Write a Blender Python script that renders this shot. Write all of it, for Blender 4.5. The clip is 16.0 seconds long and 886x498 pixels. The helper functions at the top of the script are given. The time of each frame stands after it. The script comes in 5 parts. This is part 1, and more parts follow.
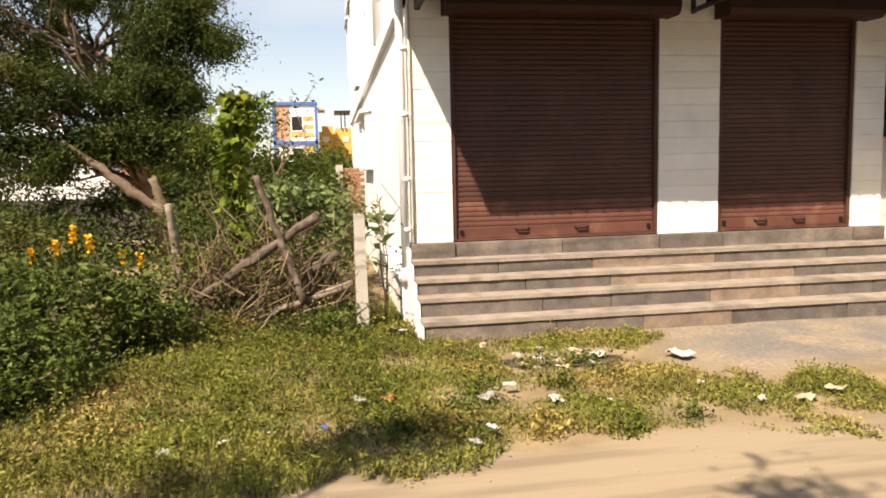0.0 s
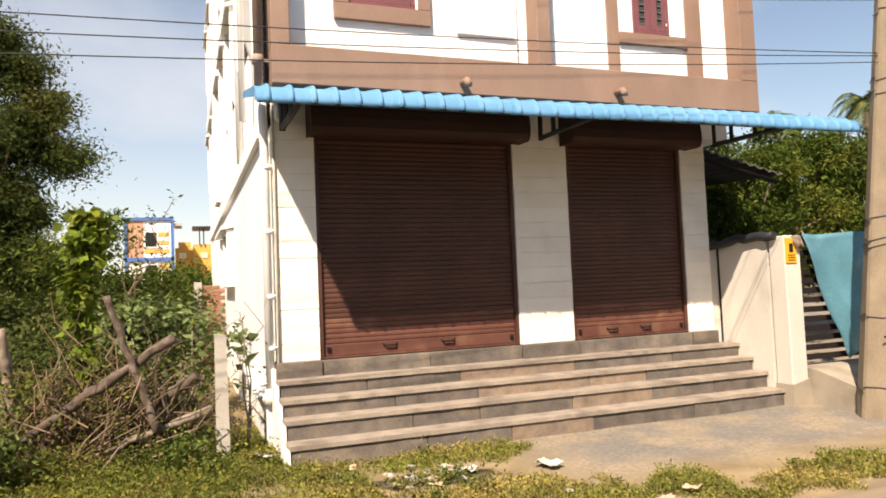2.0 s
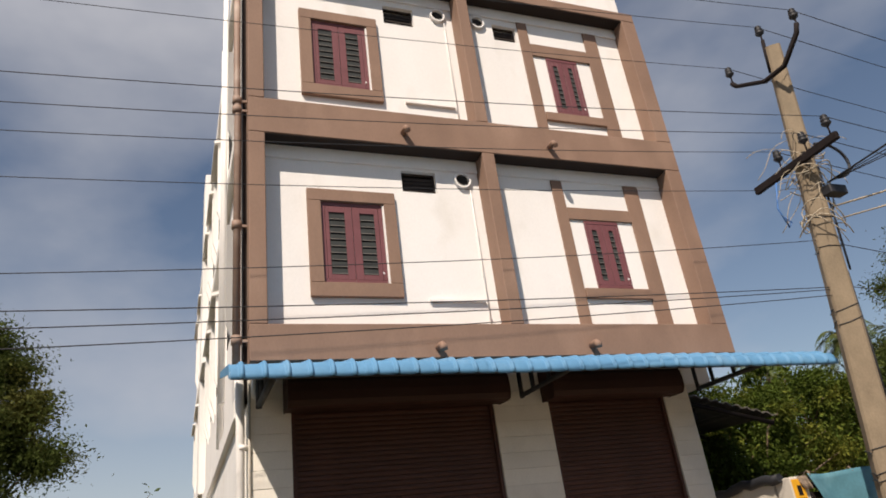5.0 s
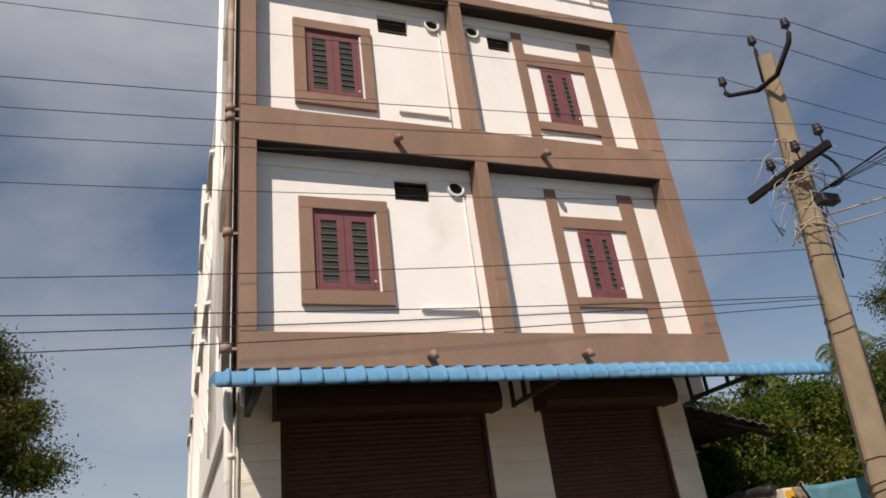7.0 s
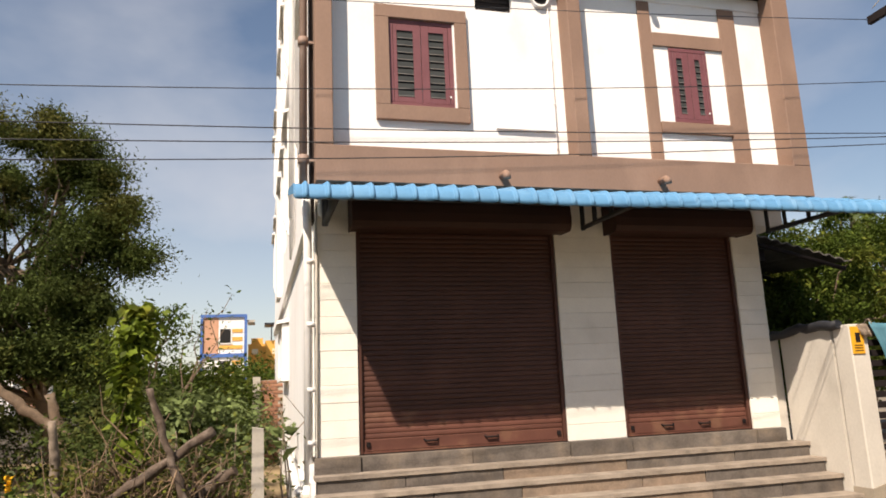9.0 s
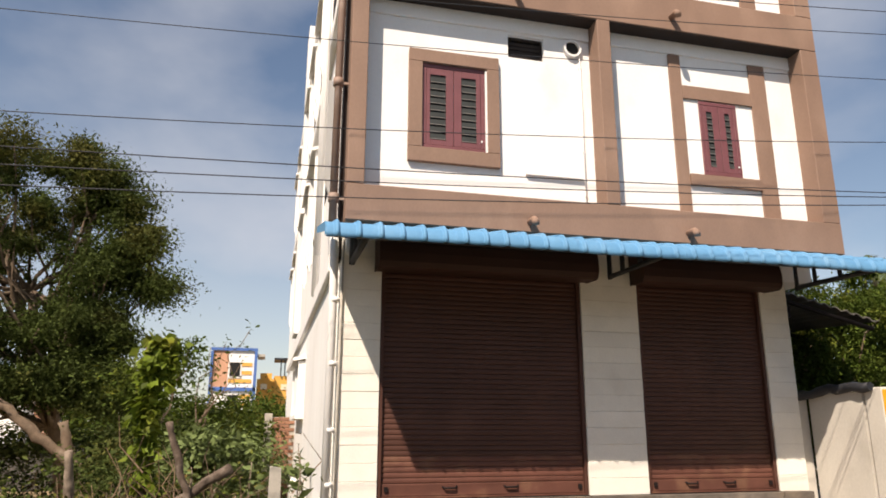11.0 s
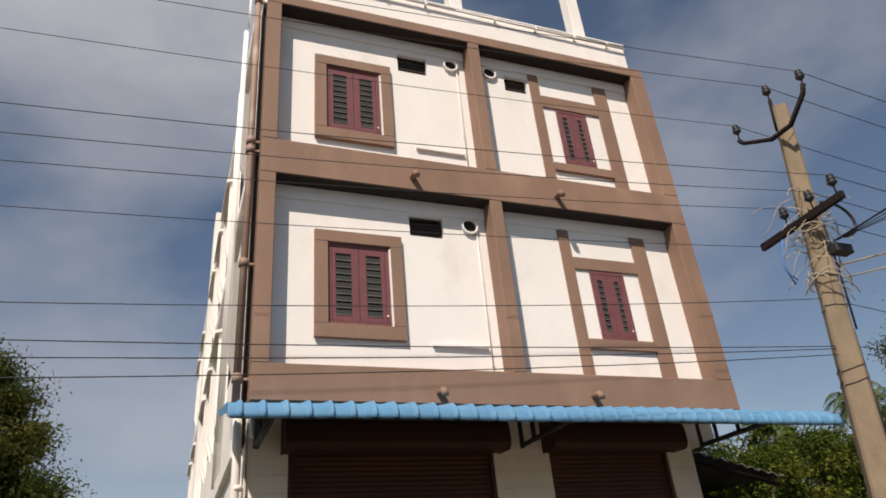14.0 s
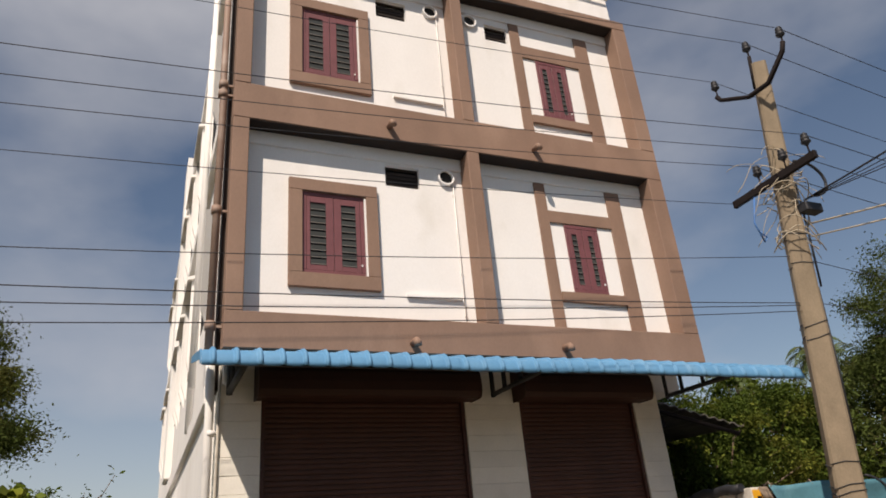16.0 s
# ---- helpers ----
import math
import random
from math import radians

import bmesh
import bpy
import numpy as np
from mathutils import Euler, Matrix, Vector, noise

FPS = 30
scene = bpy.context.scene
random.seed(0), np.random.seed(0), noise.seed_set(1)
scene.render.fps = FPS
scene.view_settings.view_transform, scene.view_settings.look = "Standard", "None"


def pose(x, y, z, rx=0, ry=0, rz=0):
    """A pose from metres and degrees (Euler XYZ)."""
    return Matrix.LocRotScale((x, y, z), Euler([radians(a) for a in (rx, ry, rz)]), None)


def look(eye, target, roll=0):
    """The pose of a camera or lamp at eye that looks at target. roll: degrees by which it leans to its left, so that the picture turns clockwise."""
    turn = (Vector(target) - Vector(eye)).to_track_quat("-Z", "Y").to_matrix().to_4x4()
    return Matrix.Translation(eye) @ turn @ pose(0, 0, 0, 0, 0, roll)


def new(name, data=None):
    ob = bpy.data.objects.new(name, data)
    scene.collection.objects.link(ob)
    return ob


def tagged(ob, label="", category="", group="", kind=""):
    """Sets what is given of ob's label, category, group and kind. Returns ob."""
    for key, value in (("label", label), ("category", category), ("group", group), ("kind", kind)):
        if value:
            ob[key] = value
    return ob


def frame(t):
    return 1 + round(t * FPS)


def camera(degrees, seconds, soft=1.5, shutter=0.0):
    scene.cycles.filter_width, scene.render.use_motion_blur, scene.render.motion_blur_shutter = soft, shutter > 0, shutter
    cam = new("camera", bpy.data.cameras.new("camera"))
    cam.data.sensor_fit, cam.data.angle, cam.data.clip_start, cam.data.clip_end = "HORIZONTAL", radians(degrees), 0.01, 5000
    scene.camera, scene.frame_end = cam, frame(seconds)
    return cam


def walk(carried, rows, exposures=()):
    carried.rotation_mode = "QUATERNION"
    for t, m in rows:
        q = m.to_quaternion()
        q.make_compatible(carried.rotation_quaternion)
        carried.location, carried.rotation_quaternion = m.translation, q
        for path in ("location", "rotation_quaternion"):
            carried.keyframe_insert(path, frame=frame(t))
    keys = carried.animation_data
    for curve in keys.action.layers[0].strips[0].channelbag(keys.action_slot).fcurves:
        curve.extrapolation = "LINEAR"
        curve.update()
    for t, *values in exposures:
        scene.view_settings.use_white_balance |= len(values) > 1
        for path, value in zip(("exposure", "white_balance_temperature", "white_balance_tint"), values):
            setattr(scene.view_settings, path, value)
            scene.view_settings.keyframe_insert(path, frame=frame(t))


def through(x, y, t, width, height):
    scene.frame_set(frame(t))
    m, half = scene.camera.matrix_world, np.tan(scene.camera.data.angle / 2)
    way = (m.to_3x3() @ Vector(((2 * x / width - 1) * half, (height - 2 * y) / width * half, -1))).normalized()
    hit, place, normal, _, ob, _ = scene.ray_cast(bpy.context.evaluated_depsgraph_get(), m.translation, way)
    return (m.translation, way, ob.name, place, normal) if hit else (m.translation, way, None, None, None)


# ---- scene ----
cam = camera(64.7, 16.0, soft=1.8)
PATH = [
    (0, (-0.893, -7.641, 1.648), (-0.578, -5.677, 1.442), -1.4),
    (0.5, (-0.958, -7.646, 1.636), (-0.63, -5.677, 1.514), 0.3),
    (1, (-0.967, -7.706, 1.649), (-0.521, -5.757, 1.715), -0.9),
    (1.5, (-0.97, -7.687, 1.673), (-0.452, -5.757, 1.723), 0.0),
    (2, (-0.923, -7.667, 1.665), (-0.227, -5.795, 1.771), -2.4),
    (2.5, (-0.813, -7.683, 1.658), (-0.043, -5.85, 1.876), -3.2),
    (3, (-0.749, -7.701, 1.641), (-0.034, -5.856, 1.931), -3.4),
    (3.5, (-0.768, -7.731, 1.651), (-0.15, -5.891, 2.133), -2.3),
    (4, (-0.795, -7.694, 1.592), (-0.172, -5.901, 2.223), -5.7),
    (4.2, (-0.804, -7.698, 1.585), (-0.111, -5.973, 2.321), -7.4),
    (6.3, (-0.62, -7.742, 1.525), (0.054, -6.078, 2.408), -6.6),
    (6.5, (-0.62, -7.742, 1.532), (0.037, -6.059, 2.39), -5.7),
    (7, (-0.629, -7.709, 1.518), (0.07, -6.051, 2.391), -7.6),
    (7.5, (-0.638, -7.675, 1.522), (0.03, -5.887, 2.118), -4.3),
    (8, (-0.583, -7.745, 1.656), (0.012, -5.872, 2.024), -0.5),
    (8.2, (-0.586, -7.745, 1.657), (0.003, -5.868, 2.014), -1.2),
    (10.3, (-0.674, -7.711, 1.536), (-0.231, -5.813, 1.982), -1.9),
    (10.5, (-0.694, -7.676, 1.558), (-0.195, -5.785, 1.977), -2.2),
    (11, (-0.743, -7.677, 1.641), (-0.275, -5.797, 2.14), 0.1),
    (11.5, (-0.766, -7.703, 1.571), (-0.229, -5.904, 2.258), -0.5),
    (12, (-0.73, -7.744, 1.543), (-0.226, -6.037, 2.456), -0.3),
    (12.5, (-0.735, -7.748, 1.539), (-0.122, -6.039, 2.378), -2.2),
    (13, (-0.725, -7.728, 1.569), (-0.147, -5.975, 2.338), -3.5),
    (13.5, (-0.717, -7.735, 1.554), (-0.018, -6.096, 2.461), -6.3),
    (14, (-0.737, -7.75, 1.536), (-0.062, -6.13, 2.496), -5.6),
    (14.5, (-0.743, -7.754, 1.532), (0.036, -6.245, 2.59), -7.3),
    (15, (-0.756, -7.763, 1.521), (-0.002, -6.296, 2.653), -8.0),
    (15.5, (-0.758, -7.765, 1.519), (-0.03, -6.225, 2.568), -6.4),
    (16, (-0.729, -7.744, 1.544), (0.023, -6.087, 2.373), -5.3),
]
# seconds, stops, kelvin, tint: the picture darkens as more sky comes in
LIGHTEN = [(0.0, 0.89, 7350, 14.0), (0.8, 0.85, 7350, 14.0), (2.5, 0.79, 7250, 14.0), (3.5, 0.47, 7050, 14.0), (4.2, 0.19, 6950, 14.0), (6.5, -0.12, 6900, 14.0), (7.0, -0.12, 6900, 14.0), (8.0, 0.41, 7050, 14.0),
           (10.5, 0.42, 7000, 14.0), (11.0, 0.38, 7000, 14.0), (12.0, -0.02, 6900, 14.0), (13.0, -0.02, 6900, 14.0), (14.0, -0.13, 6900, 14.0), (15.0, -0.05, 6900, 14.0), (16.0, -0.13, 6900, 14.0)]
walk(cam, [(t, look(eye, target, roll)) for t, eye, target, roll in PATH], LIGHTEN)

# ---------------------------------------------------------------- light
SUN = Vector((-1.13, -1.42, 2.06)).normalized()
world = bpy.data.worlds.new("world")
scene.world = world
world.use_nodes = True
wn, wl = world.node_tree.nodes, world.node_tree.links
wn.clear()
sky = wn.new("ShaderNodeTexSky")
sky.sky_type, sky.sun_disc = "NISHITA", False
sky.sun_elevation = math.asin(SUN.z)
sky.sun_rotation = math.atan2(SUN.x, SUN.y)
sky.air_density, sky.dust_density, sky.ozone_density = 1.1, 0.5, 1.0
co = wn.new("ShaderNodeTexCoord")
mp = wn.new("ShaderNodeMapping")
mp.inputs["Scale"].default_value = (1.7, 1.7, 3.0)
nz = wn.new("ShaderNodeTexNoise")
nz.inputs["Scale"].default_value, nz.inputs["Detail"].default_value, nz.inputs["Roughness"].default_value = 0.95, 6, 0.5
rp = wn.new("ShaderNodeValToRGB")
rp.color_ramp.elements[0].position, rp.color_ramp.elements[1].position = 0.49, 0.79
rp.color_ramp.elements[1].color = (0.8, 0.8, 0.8, 1)
mx = wn.new("ShaderNodeMixRGB")
mx.inputs[2].default_value = (6.3, 6.6, 7.2, 1)
bgd = wn.new("ShaderNodeBackground")
bgd.inputs[1].default_value = 0.088
out = wn.new("ShaderNodeOutputWorld")
wl.new(co.outputs["Generated"], mp.inputs[0])
wl.new(mp.outputs[0], nz.inputs["Vector"])
# a bank of cloud high over the building
bank = wn.new("ShaderNodeVectorMath")
bank.operation = "DOT_PRODUCT"
bank.inputs[1].default_value = Vector((0.0, 0.64, 0.77)).normalized()
wl.new(co.outputs["Generated"], bank.inputs[0])
bk = wn.new("ShaderNodeMapRange")
bk.interpolation_type = "SMOOTHSTEP"
bk.inputs["From Min"].default_value, bk.inputs["From Max"].default_value = 0.925, 1.0
bk.inputs["To Min"].default_value, bk.inputs["To Max"].default_value = -0.04, 0.27
wl.new(bank.outputs["Value"], bk.inputs["Value"])
bs = wn.new("ShaderNodeMath")
wl.new(nz.outputs["Fac"], bs.inputs[0])
wl.new(bk.outputs[0], bs.inputs[1])
east, eb, es = wn.new("ShaderNodeVectorMath"), wn.new("ShaderNodeMapRange"), wn.new("ShaderNodeMath")
east.operation = "DOT_PRODUCT"
east.inputs[1].default_value = Vector((0.71, 0.46, 0.54)).normalized()
wl.new(co.outputs["Generated"], east.inputs[0])
eb.interpolation_type = "SMOOTHSTEP"
eb.inputs["From Min"].default_value, eb.inputs["From Max"].default_value = 0.94, 1.0
eb.inputs["To Min"].default_value, eb.inputs["To Max"].default_value = 0.0, 0.13
wl.new(east.outputs["Value"], eb.inputs["Value"])
wl.new(bs.outputs[0], es.inputs[0])
wl.new(eb.outputs[0], es.inputs[1])
wl.new(es.outputs[0], rp.inputs[0])
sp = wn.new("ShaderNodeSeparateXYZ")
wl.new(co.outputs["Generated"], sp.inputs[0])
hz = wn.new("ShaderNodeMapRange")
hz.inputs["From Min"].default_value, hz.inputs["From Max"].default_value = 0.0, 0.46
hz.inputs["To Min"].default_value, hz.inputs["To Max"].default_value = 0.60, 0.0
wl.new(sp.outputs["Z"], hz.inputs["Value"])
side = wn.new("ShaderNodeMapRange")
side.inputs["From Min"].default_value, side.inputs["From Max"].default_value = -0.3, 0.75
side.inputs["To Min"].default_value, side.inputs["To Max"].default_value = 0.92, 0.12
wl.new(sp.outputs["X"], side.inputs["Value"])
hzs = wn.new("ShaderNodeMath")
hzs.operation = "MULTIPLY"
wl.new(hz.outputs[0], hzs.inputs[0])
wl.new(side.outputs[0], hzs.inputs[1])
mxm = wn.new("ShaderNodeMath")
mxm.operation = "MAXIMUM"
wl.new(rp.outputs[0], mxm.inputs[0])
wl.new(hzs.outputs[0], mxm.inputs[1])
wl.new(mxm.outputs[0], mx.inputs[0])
wl.new(sky.outputs[0], mx.inputs[1])
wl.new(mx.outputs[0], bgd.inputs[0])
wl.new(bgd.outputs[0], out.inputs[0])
sun = new("sun", bpy.data.lights.new("sun", "SUN"))
sun.data.energy, sun.data.angle, sun.data.color = 5.8, radians(0.55), (1.0, 0.905, 0.79)
sun.matrix_world = look(SUN * 60, (0, 0, 0))


# ---------------------------------------------------------------- materials
def mat(name, base, rough=0.8, var=0.25, scale=6.0, grain=60.0, bump=0.15, metal=0.0, stain=None, island=0.0, spec=0.4, through=0.0, objvar=0.0, streak=0.0):
    """Colour with broad blotches and fine grain, both in metres; stain: a second colour laid on in patches."""
    m = bpy.data.materials.new(name)
    m.use_nodes = True
    n, l = m.node_tree.nodes, m.node_tree.links
    b = n["Principled BSDF"]
    b.inputs["Roughness"].default_value, b.inputs["Metallic"].default_value = rough, metal
    b.inputs["Specular IOR Level"].default_value = spec
    geo = n.new("ShaderNodeNewGeometry")
    mapping = n.new("ShaderNodeMapping")
    mapping.inputs["Scale"].default_value = (1, 1, 1 - 0.85 * streak)
    l.new(geo.outputs["Position"], mapping.inputs[0])

    def tex(s, d=4):
        t = n.new("ShaderNodeTexNoise")
        t.inputs["Scale"].default_value, t.inputs["Detail"].default_value = s, d
        l.new(mapping.outputs[0], t.inputs["Vector"])
        return t

    broad, fine = tex(scale, 5), tex(grain, 3)
    add = n.new("ShaderNodeMath")
    add.operation = "MULTIPLY_ADD"
    l.new(fine.outputs["Fac"], add.inputs[0])
    add.inputs[1].default_value = 0.5
    l.new(broad.outputs["Fac"], add.inputs[2])
    ramp = n.new("ShaderNodeMapRange")
    ramp.inputs["From Min"].default_value, ramp.inputs["From Max"].default_value = 0.45, 1.05
    ramp.inputs["To Min"].default_value, ramp.inputs["To Max"].default_value = 1 - var, 1 + var
    l.new(add.outputs[0], ramp.inputs["Value"])
    value = ramp.outputs[0]
    for amount, source in ((island, geo.outputs["Random Per Island"]), (objvar, None)):
        if amount:
            if source is None:
                source = n.new("ShaderNodeObjectInfo").outputs["Random"]
            r = n.new("ShaderNodeMapRange")
            r.inputs["To Min"].default_value, r.inputs["To Max"].default_value = 1 - amount, 1 + amount
            l.new(source, r.inputs["Value"])
            mul = n.new("ShaderNodeMath")
            mul.operation = "MULTIPLY"
            l.new(value, mul.inputs[0])
            l.new(r.outputs[0], mul.inputs[1])
            value = mul.outputs[0]
    colour = n.new("ShaderNodeRGB")
    colour.outputs[0].default_value = (*base, 1)
    col = colour.outputs[0]
    if stain:
        patch, mixer = n.new("ShaderNodeMapRange"), n.new("ShaderNodeMixRGB")
        blot = tex(stain[3] if len(stain) > 3 else 1.3, 7)
        patch.inputs["From Min"].default_value, patch.inputs["From Max"].default_value = stain[1], stain[1] + 0.18
        patch.inputs["To Max"].default_value = stain[2]
        l.new(blot.outputs["Fac"], patch.inputs["Value"])
        l.new(patch.outputs[0], mixer.inputs[0])
        l.new(col, mixer.inputs[1])
        mixer.inputs[2].default_value = (*stain[0], 1)
        col = mixer.outputs[0]
    vec = n.new("ShaderNodeVectorMath")
    vec.operation = "SCALE"
    l.new(col, vec.inputs[0])
    l.new(value, vec.inputs["Scale"])
    l.new(vec.outputs[0], b.inputs["Base Color"])
    if bump:
        bp = n.new("ShaderNodeBump")
        bp.inputs["Strength"].default_value, bp.inputs["Distance"].default_value = bump, 0.01
        l.new(add.outputs[0], bp.inputs["Height"])
        l.new(bp.outputs[0], b.inputs["Normal"])
    if through:
        tr, mixs = n.new("ShaderNodeBsdfTranslucent"), n.new("ShaderNodeMixShader")
        l.new(vec.outputs[0], tr.inputs[0])
        mixs.inputs[0].default_value = through
        l.new(b.outputs[0], mixs.inputs[1])
        l.new(tr.outputs[0], mixs.inputs[2])
        l.new(mixs.outputs[0], n["Material Output"].inputs[0])
    return m


WHITE = mat("white_paint", (0.80, 0.785, 0.765), 0.75, 0.06, 1.2, 40, 0.12, stain=((0.55, 0.52, 0.45), 0.56, 0.35, 1.6), streak=0.5)
BLOCK = mat("painted_block", (0.77, 0.74, 0.67), 0.8, 0.09, 3, 50, 0.25, stain=((0.6, 0.55, 0.46), 0.58, 0.3, 2.5), objvar=0.03)
SIDEW = mat("side_plaster", (0.79, 0.775, 0.75), 0.85, 0.06, 1.5, 40, 0.15, stain=((0.60, 0.56, 0.50), 0.58, 0.35, 1.1), streak=0.7)
BROWN = mat("brown_paint", (0.235, 0.148, 0.106), 0.75, 0.14, 2, 45, 0.12, stain=((0.33, 0.22, 0.16), 0.54, 0.45, 1.5), streak=0.6)
BROWN_PIPE = mat("brown_pipe", (0.25, 0.17, 0.13), 0.6, 0.15, 4, 40, 0.05, stain=((0.42, 0.35, 0.30), 0.52, 0.6, 2))
WINE = mat("wine_paint", (0.165, 0.060, 0.066), 0.5, 0.15, 5, 60, 0.1)
GLASS = mat("louvre_glass", (0.04, 0.042, 0.038), 0.35, 0.2, 5, 40, 0.0, spec=0.35)
SLATG = mat("louvre_edge", (0.17, 0.155, 0.14), 0.4, 0.15, 5, 40, 0.0)
# Near-black put in for unlit depth behind openings, louvres and slats.
DARK = mat("unlit_black", (0.012, 0.012, 0.012), 0.9, 0.1, 4, 40, 0.0)
SHUT = mat("maroon_shutter", (0.071, 0.029, 0.020), 0.52, 0.24, 1.6, 70, 0.1, stain=((0.105, 0.048, 0.034), 0.53, 0.45, 1.5), spec=0.35, objvar=0.05)
SHUT_LOW = mat("rusted_maroon", (0.115, 0.044, 0.030), 0.6, 0.25, 3, 70, 0.2, stain=((0.21, 0.11, 0.065), 0.52, 0.6, 4), objvar=0.08)
STONE = mat("grey_stone", (0.118, 0.100, 0.085), 0.88, 0.4, 6, 45, 0.6, stain=((0.185, 0.145, 0.108), 0.50, 0.75, 2.6), objvar=0.13)
STONE_TAN = mat("tan_stone", (0.205, 0.152, 0.110), 0.88, 0.35, 6, 45, 0.5, stain=((0.13, 0.11, 0.095), 0.52, 0.6, 2.8), objvar=0.15)
TREAD = mat("worn_tread", (0.285, 0.238, 0.19), 0.88, 0.28, 5, 50, 0.4, stain=((0.16, 0.130, 0.102), 0.50, 0.8, 3.0))
PLASTER = mat("cream_plaster", (0.53, 0.495, 0.435), 0.9, 0.12, 2, 40, 0.25, stain=((0.36, 0.32, 0.27), 0.54, 0.6, 1.8), streak=0.4)
CEMENT = mat("cement", (0.42, 0.385, 0.33), 0.9, 0.16, 2, 40, 0.35, stain=((0.28, 0.25, 0.21), 0.55, 0.5, 2))
RAMP = mat("dirty_cement", (0.30, 0.255, 0.195), 0.92, 0.2, 2.5, 45, 0.4, stain=((0.19, 0.155, 0.11), 0.50, 0.7, 2.2))
# Shutter maroon darkened: the awning's shade is put into the hood colour.
HOOD_SHADE = mat("shaded_maroon_hood", (0.040, 0.017, 0.012), 0.6, 0.2, 2, 50, 0.08, spec=0.25)
OLDSHEET = mat("old_cement_sheet", (0.11, 0.10, 0.088), 0.92, 0.25, 3, 40, 0.3, stain=((0.05, 0.045, 0.04), 0.5, 0.7, 2))
POLE = mat("pole_concrete", (0.225, 0.178, 0.122), 0.9, 0.22, 5, 60, 0.4, stain=((0.19, 0.15, 0.10), 0.53, 0.5, 3), streak=0.5)
BLUE = mat("blue_sheet", (0.098, 0.255, 0.43), 0.6, 0.12, 2, 30, 0.05, stain=((0.17, 0.32, 0.46), 0.52, 0.5, 3), spec=0.25)
# Brown darkened to carry the shade of beam undersides and the pipe recess.
SHADE_BROWN = mat("shaded_brown", (0.022, 0.014, 0.011), 0.85, 0.15, 3, 40, 0.1)
STEEL = mat("black_steel", (0.02, 0.021, 0.025), 0.55, 0.2, 5, 50, 0.1)
IRON = mat("rusty_iron", (0.016, 0.012, 0.012), 0.8, 0.3, 6, 60, 0.2, spec=0.15)
CABLE = mat("cable", (0.02, 0.022, 0.027), 0.6, 0.1, 5, 30, 0.0)
CABLE_PALE = mat("pale_cable", (0.42, 0.36, 0.27), 0.7, 0.2, 5, 30, 0.0)
CABLE_BLUE = mat("blue_cable", (0.06, 0.17, 0.42), 0.55, 0.15, 6, 40, 0.0)
TEAL = mat("teal_tarpaulin", (0.066, 0.185, 0.235), 0.6, 0.2, 2.5, 30, 0.2, stain=((0.16, 0.32, 0.37), 0.53, 0.5, 2.5))
YELLOW = mat("yellow_board", (0.72, 0.36, 0.02), 0.5, 0.1, 5, 40, 0.0)
ORANGE = mat("orange_wall", (0.66, 0.36, 0.08), 0.8, 0.1, 0.7, 5, 0.1)
ROYAL = mat("royal_blue", (0.06, 0.135, 0.37), 0.7, 0.1, 0.8, 5, 0.1)
CREAM = mat("cream_wall", (0.70, 0.62, 0.45), 0.8, 0.1, 0.8, 5, 0.1)
PINK = mat("bare_brick_far", (0.50, 0.28, 0.18), 0.9, 0.15, 0.8, 5, 0.1)
BRICK = mat("brick", (0.31, 0.155, 0.095), 0.9, 0.3, 6, 50, 0.4, objvar=0.2)
BARK = mat("bark", (0.15, 0.105, 0.07), 0.95, 0.35, 9, 60, 0.9, stain=((0.24, 0.19, 0.14), 0.52, 0.6, 4))
DEAD = mat("dead_wood", (0.105, 0.078, 0.060), 0.95, 0.4, 14, 80, 1.0, stain=((0.22, 0.175, 0.14), 0.50, 0.8, 9), spec=0.1)
PALEWOOD = mat("pale_wood", (0.24, 0.19, 0.145), 0.95, 0.35, 12, 70, 1.0, stain=((0.08, 0.06, 0.045), 0.50, 0.7, 8), spec=0.1)
TWIG = mat("dry_twigs", (0.18, 0.125, 0.082), 0.95, 0.3, 8, 50, 0.2, island=0.5, spec=0.1)
LEAF = mat("tree_leaves", (0.062, 0.084, 0.021), 0.75, 0.4, 0.9, 9, 0.0, island=0.5, spec=0.12, through=0.34, stain=((0.135, 0.118, 0.032), 0.50, 0.8, 0.8))
LEAF_FAR = mat("hedge_leaves", (0.060, 0.090, 0.014), 0.75, 0.4, 0.9, 9, 0.0, island=0.5, spec=0.10, through=0.28, stain=((0.135, 0.132, 0.022), 0.50, 0.8, 0.9))
LEAF_LIME = mat("vine_leaves", (0.135, 0.185, 0.020), 0.6, 0.3, 3, 20, 0.0, island=0.5, spec=0.2, through=0.35, stain=((0.20, 0.185, 0.025), 0.52, 0.7, 3))
LEAF_BUSH = mat("bush_leaves", (0.075, 0.105, 0.018), 0.6, 0.35, 2, 20, 0.0, island=0.55, spec=0.25, through=0.28, stain=((0.12, 0.115, 0.025), 0.52, 0.7, 2.5))
LEAF_PALE = mat("milkweed_leaves", (0.115, 0.15, 0.05), 0.65, 0.25, 3, 20, 0.0, island=0.4, spec=0.2, through=0.25)
PALM = mat("palm_fronds", (0.075, 0.105, 0.03), 0.5, 0.3, 2, 15, 0.0, island=0.4, through=0.2, stain=((0.30, 0.24, 0.06), 0.56, 0.6, 0.8))
PETAL = mat("yellow_petals", (0.80, 0.46, 0.02), 0.6, 0.15, 10, 60, 0.0, island=0.3, through=0.2)
GRASS = mat("grass", (0.185, 0.195, 0.040), 0.75, 0.5, 1.3, 12, 0.0, island=0.55, spec=0.15, through=0.3, stain=((0.40, 0.31, 0.12), 0.47, 0.85, 1.1))
